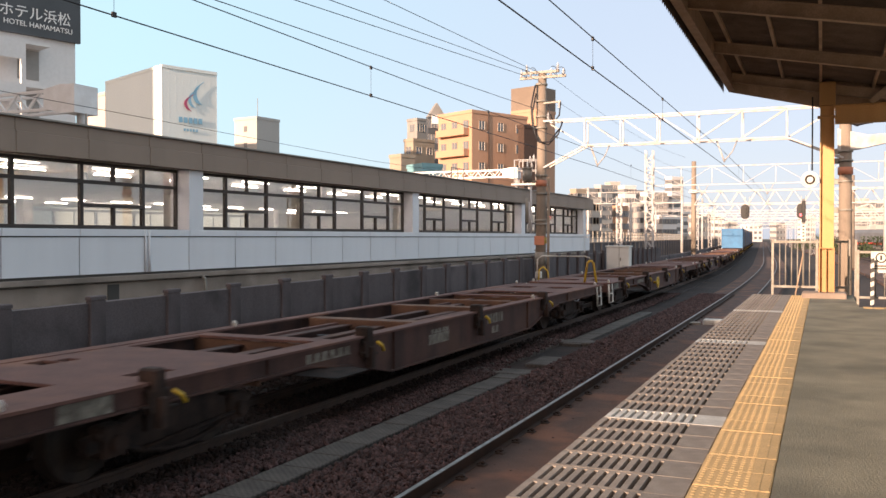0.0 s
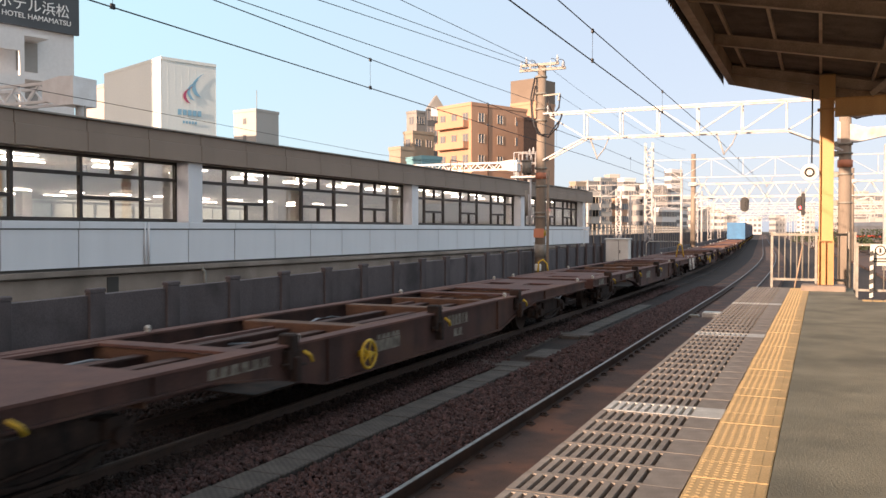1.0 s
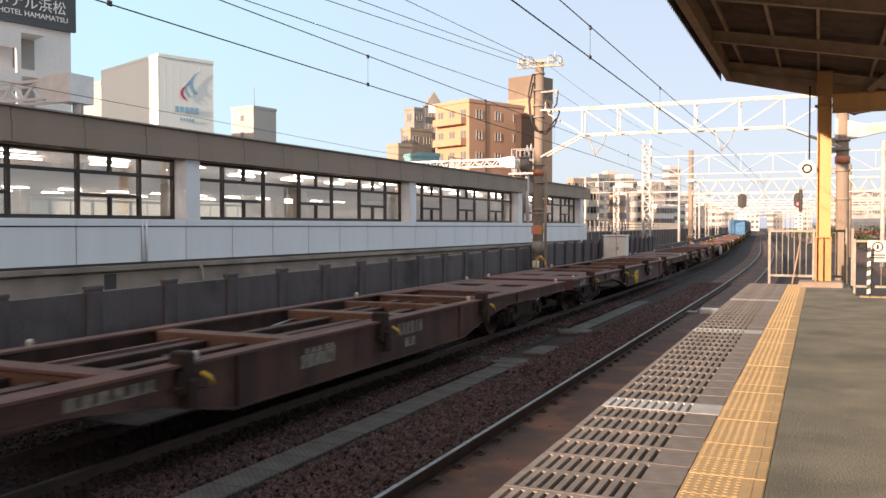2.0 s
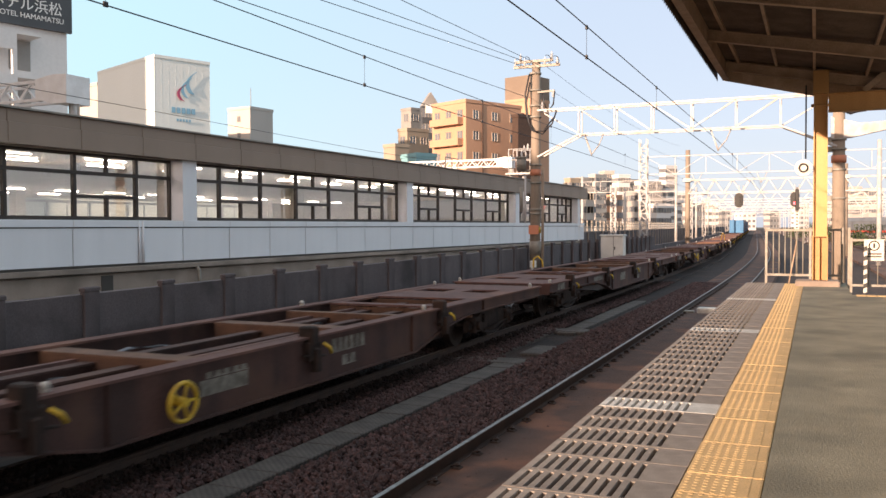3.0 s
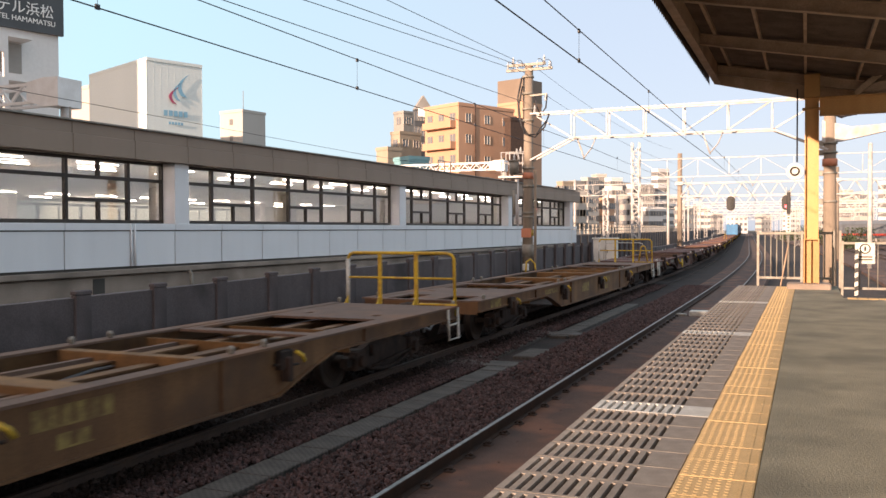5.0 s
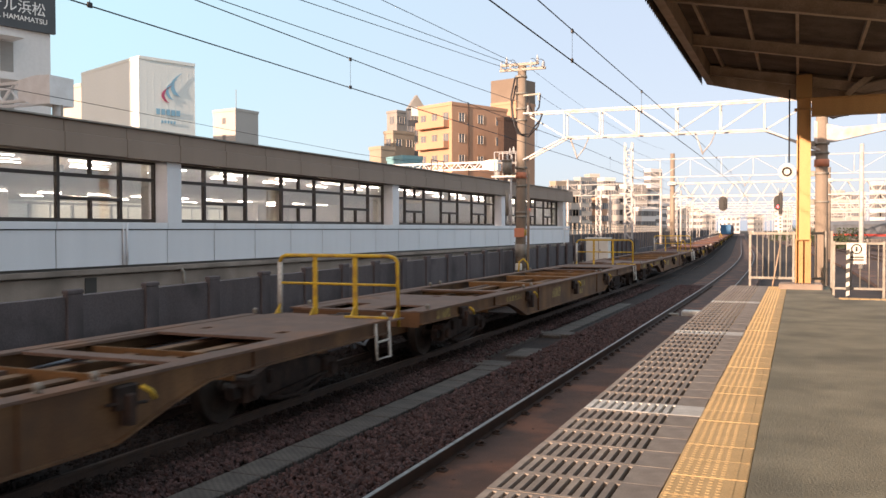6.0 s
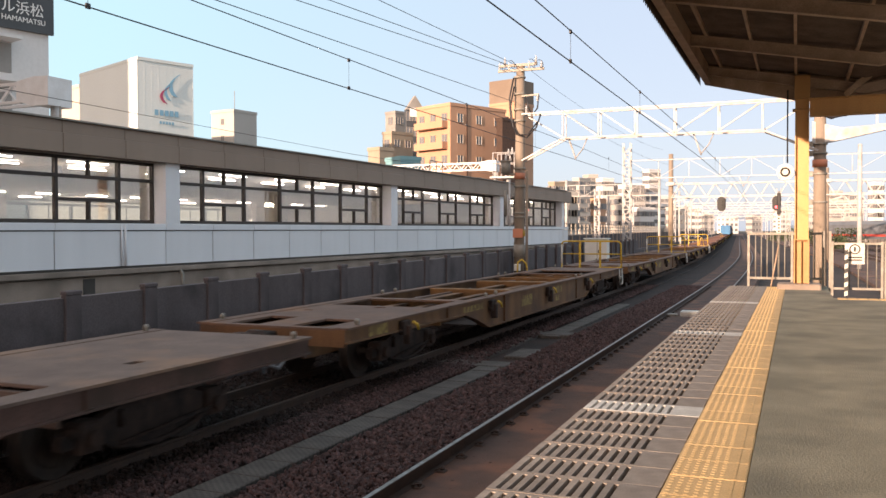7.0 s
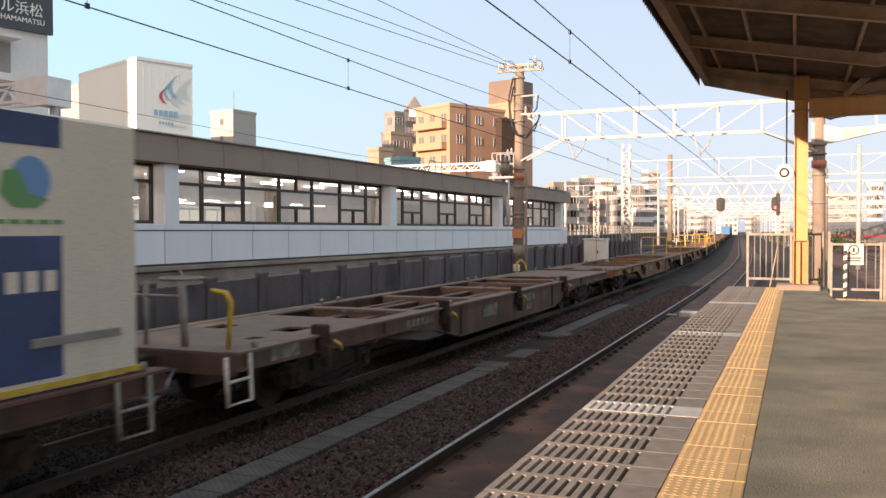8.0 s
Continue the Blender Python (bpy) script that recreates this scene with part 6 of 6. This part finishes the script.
    far = [(-14.9, 230, 14.2, "bldg_tan"), (-14.2, 260, 16.0, "bldg_grey"), (-13.3, 300, 19.3, "bldg_cream"), (-12.7, 310, 21.0, "bldg_cream"), (-11.8, 290, 18.5, "bldg_white"),
           (-11.2, 330, 19.0, "bldg_grey"), (-10.5, 280, 15.6, "bldg_white"), (-9.9, 330, 18.0, "bldg_grey"), (-8.85, 340, 24.5, "bldg_white"), (-8.2, 360, 15.0, "bldg_white"),
           (-7.3, 300, 9.0, "bldg_cream"), (-6.3, 420, 12.0, "bldg_white"), (-5.4, 460, 9.5, "bldg_cream"), (-4.2, 520, 9.0, "bldg_white"), (-2.6, 480, 9.0, "bldg_cream"), (-1.0, 560, 14.0, "bldg_white"),
           (0.6, 420, 12.0, "bldg_cream"), (1.9, 300, 13.6, "bldg_cream"), (2.9, 340, 14.5, "bldg_cream"), (4.2, 320, 17.0, "bldg_white"), (5.6, 300, 13.0, "bldg_tan"),
           (-16.0, 240, 11.0, "bldg_white"), (-13.9, 200, 10.2, "bldg_cream"), (-12.2, 210, 9.0, "bldg_orange"), (-11.0, 240, 11.0, "bldg_cream"), (-9.4, 260, 8.0, "bldg_white")]
    for deg, dist, top, mat in far:
        w = rnd.uniform(0.5, 0.85)
        building("far_building", {"bldg_tan": "tan", "bldg_grey": "grey", "bldg_cream": "cream", "bldg_white": "white", "bldg_orange": "orange-brown"}[mat] + " block of flats far across the town",
                 deg, dist, rnd.uniform(20, 60), deg - w * 0.6, deg + w, top, mat, 7, (rnd.choice((3, 4, 5)), rnd.choice((2, 3))), (1.6, 1.3))


def build_roof_fittings():
    """Gantries of the high-speed line that show over the station roof."""
    for y, zt, lab in ((17.2, 5.35, "near"), (57.0, 6.15, "far")):
        x1 = -18.2 if y < 20 else -19.6
        g = thing("roof_gantry", "white lattice gantry with a boxed end above the station roof", "gantry", pose(0, y, 0), group="roof gantries")
        bm = BM()
        for dy in (-0.3, 0.3):
            truss(bm, -34.0, x1 - 0.5, dy, zt - 0.48, zt, 0.85, 0.075)
        part("truss_beam", bm, M["gantry_white"], g)
        bm = BM()
        prism(bm, [(x1 - 0.7, zt - 0.46), (x1 - 0.1, zt - 0.62), (x1 + 0.4, zt - 0.62), (x1 + 0.4, zt + 0.12), (x1 - 0.1, zt + 0.14), (x1 - 0.7, zt + 0.04)], -0.4, 0.4, "y")
        part("end_box", bm, M["gantry_white"], g)
        bm = BM()
        rod(bm, (x1 + 0.25, 0, -7.6 if y > 50 else 3.0), (x1 + 0.25, 0, zt - 0.6), 0.14, 12)
        part("post", bm, M["steel_white"], g)
    k = thing("roof_cage", "small white railed service platform on the roof edge", "railing", pose(-18.3, 56.5, 0))
    for x in (-0.9, -0.3, 0.3, 0.9):
        for y in (-0.5, 0.5):
            bm = BM()
            rod(bm, (x, y, 5.1), (x, y, 6.75), 0.04, 6)
            part("post", bm, M["steel_white"], k)
    for z in (6.0, 6.72):
        bm = BM()
        for y in (-0.5, 0.5):
            rod(bm, (-0.9, y, z), (0.9, y, z), 0.03, 6)
        part("rail", bm, M["steel_white"], k)
    bm = BM()
    box(bm, -1.1, 1.1, -0.6, 0.6, 5.0, 5.12)
    rod(bm, (0, 0, -7.6), (0, 0, 5.0), 0.1, 8)
    part("floor_plate", bm, M["steel_white"], k)
    for y, x in ((17.0, -17.6), (36.6, -15.6)):
        r = thing("roof_rail", "thin steel frame standing on the station roof", "railing", pose(x, y, 3.7), group="roof frames")
        bm = BM()
        rod(bm, (0, 0, -0.3), (0, 0, 1.0), 0.025, 6)
        part("post", bm, M["galv"], r)
        if y > 20:
            for dy in (0.75, 1.5):
                bm = BM()
                rod(bm, (0, dy, -0.02), (0, dy, 1.0), 0.022, 6)
                part("post", bm, M["galv"], r)
            bm = BM()
            rod(bm, (0, 0, 0.98), (0, 1.5, 0.98), 0.022, 6)
            part("top_bar", bm, M["galv"], r)


def build_right_side():
    """What lies beyond the platform's side: a waiting train, bushes and low walls."""
    t = thing("parked_train", "long dark blue-grey carriages with a red stripe, standing", "train", pose(9.0, 135.5, RAIL_Z, 0, 0, 25.6))
    for k in range(3):
        bm = BM()
        prism(bm, [(-1.4, 1.0), (1.4, 1.0), (1.4, 3.0), (1.1, 3.5), (-1.1, 3.5), (-1.4, 3.0)], -48 + 20.4 * k, -28.4 + 20.4 * k, "y")
        part("body", bm, M["train_dark"], t)
        bm = BM()
        box(bm, -1.42, -1.401, -48 + 20.4 * k, -28.4 + 20.4 * k, 1.35, 1.65)
        part("stripe", bm, M["train_red"], t, "red waist stripe")
        for j in range(7):
            bm = BM()
            box(bm, -1.42, -1.401, -46.5 + 20.4 * k + 2.5 * j, -44.9 + 20.4 * k + 2.5 * j, 1.95, 2.75)
            part("window", bm, M["window_far"], t)
    rnd = random.Random(21)
    for x, y, s in ((3.3, 95, 1.5), (5.2, 102, 1.9), (-2.8, 150, 1.6), (0.5, 140, 2.2), (2.2, 128, 1.7)):
        b = thing("bush", "dark green trackside bush", "bush", pose(x, y, -1.3), group="bushes")
        bm = BM()
        for k in range(5):
            a = rnd.uniform(0, 6.28)
            rod(bm, (0, 0, 0), (0.5 * s * math.cos(a), 0.5 * s * math.sin(a), s * rnd.uniform(0.7, 1.1)), 0.06, 6, r2=0.02)
        part("trunk", bm, M["bark"], b)
        verts, faces = [], []
        for k in range(700):
            a, u = rnd.uniform(0, 6.28), rnd.uniform(-0.3, 1)
            r = s * (0.55 + 0.45 * rnd.random()) * (1 - 0.35 * max(0, u)) * (1 + 0.25 * math.sin(3 * a))
            c = Vector((r * math.cos(a), r * math.sin(a), s * (0.75 + 0.75 * u)))
            q = Euler((rnd.uniform(0, 3), rnd.uniform(0, 3), rnd.uniform(0, 6))).to_matrix()
            w = rnd.uniform(0.07, 0.14)
            i = len(verts)
            verts += [tuple(c + q @ Vector(o)) for o in ((-w, 0, 0), (0, -w * 0.5, 0.02), (w, 0, 0), (0, w * 0.5, 0.02))]
            faces.append((i, i + 1, i + 2, i + 3))
        me = bpy.data.meshes.new("crown")
        me.from_pydata(verts, [], faces)
        me.materials.append(M["leaf"])
        part("crown", me, None, b)
    w = thing("station_hall", "low station wall closing the view behind the platform", "wall", kind="structure")
    bm = BM()
    box(bm, -45, 40, -46, -42, -7.6, 1.5)
    part("wall", bm, M["concrete"], w)
    w = thing("side_wall", "low concrete wall across the side tracks", "wall", kind="structure")
    bm = BM()
    sweep(bm, [(20.0, -1.3), (20.0, 0.6), (20.3, 0.6), (20.3, -1.3)], -40, 400)
    part("wall", bm, M["concrete"], w)


def build_high_line():
    """The raised high-speed line that runs on beyond the station building."""
    v = thing("high_line_viaduct", "dark concrete parapet of the neighbouring raised line", "viaduct", kind="structure")
    bm = BM()
    sweep(bm, [(-16.0, -7.6), (-16.0, 1.0), (-15.7, 1.0), (-15.7, -7.6)], 54, 400)
    part("wall", bm, M["concrete_dark"], v)
    bm = BM()
    sweep(bm, [(-30.0, -0.6), (-30.0, 0.1), (-16.01, 0.1), (-16.01, -0.6)], 54, 400)
    part("deck", bm, M["concrete"], v)
    bm = BM()
    sweep(bm, [(-15.66, 1.01), (-15.66, 1.09), (-16.05, 1.09), (-16.05, 1.01)], 54, 400)
    part("coping", bm, M["concrete"], v)
    bm = BM()
    box(bm, 0, 0.08, -0.1, 0.1, -2.0, 0.99)
    rib = mesh_of("rib", bm, M["concrete"])
    for i in range(36):
        part("rib", rib, None, v).matrix_basis = line_pose(-15.69, 55 + 3.0 * i, 0)
    for z in (1.35, 1.65, 1.95):
        bm = BM()
        sweep(bm, [(-15.88, z), (-15.88, z + 0.05), (-15.83, z + 0.05), (-15.83, z)], 54, 300)
        part("fence_rail", bm, M["galv"], v)
    bm = BM()
    box(bm, -0.04, 0.04, -0.04, 0.04, 1.09, 2.0)
    post = mesh_of("fence_post", bm, M["galv"])
    for i in range(60):
        part("fence_post", post, None, v).matrix_basis = line_pose(-15.855, 55 + 1.8 * i, 0)


build_high_line()
build_canopy()
build_hanging_sign()
build_fences()
main_gantry()
right_pole()
lattice_mast(-11.2, 62, 0.5, 7.6, "white lattice steel mast behind the parapet wall")
lattice_mast(-14.2, 66, 0.35, 4.6, "thin white lattice mast behind the parapet wall")
portal(62, -10.6, 14, 6.35, 5.1, (4.2,))
far_gantry(80, -9.3, 16, 4.35, 5.55, ((-9.4, "pole_concrete"), (3.4, "pole_concrete")))
for GY in (112, 142, 175, 210, 250, 300):
    far_gantry(GY, -11.5, 18, 4.4, 5.6, ((-11.5, "steel_white"), (3.4, "steel_white"), (18, "steel_white")), True, 1.8)
for GY in (95, 128, 160):
    portal(GY, -22, -11.8, 6.4, 5.2, (-22, -11.8))
build_wires()
build_signals()
build_roof_fittings()
build_right_side()
build_town()
build_stones()


# ------------------------------------------------------------ what moves
def motions():
    times = [i * 0.5 for i in range(17)]

    def mid(k, t):
        return NEAR_END[k] + HALF[k] + SPEED * (t - 8.0)
    for k, w in WAGONS.items():
        walk(w, [(t, line_pose(FAR_X, mid(k, t))) for t in times])
    for c, (k, dy) in LOAD.items():
        walk(c, [(t, line_pose(FAR_X, mid(k, t)) @ pose(0, dy, 1.0)) for t in times])
    # the wheels roll, a key for each step so that no turn passes a quarter
    step = SPEED / 30 / 0.43
    for k in range(1, 9):
        for bogie in WAGONS[k].children:
            for ws in bogie.children:
                if ws.name.startswith("wheelset"):
                    at = Matrix.Translation(ws.matrix_basis.translation)
                    walk(ws, [(i / 30, at @ Matrix.Rotation(-step * i, 4, "X")) for i in range(241)])


motions()
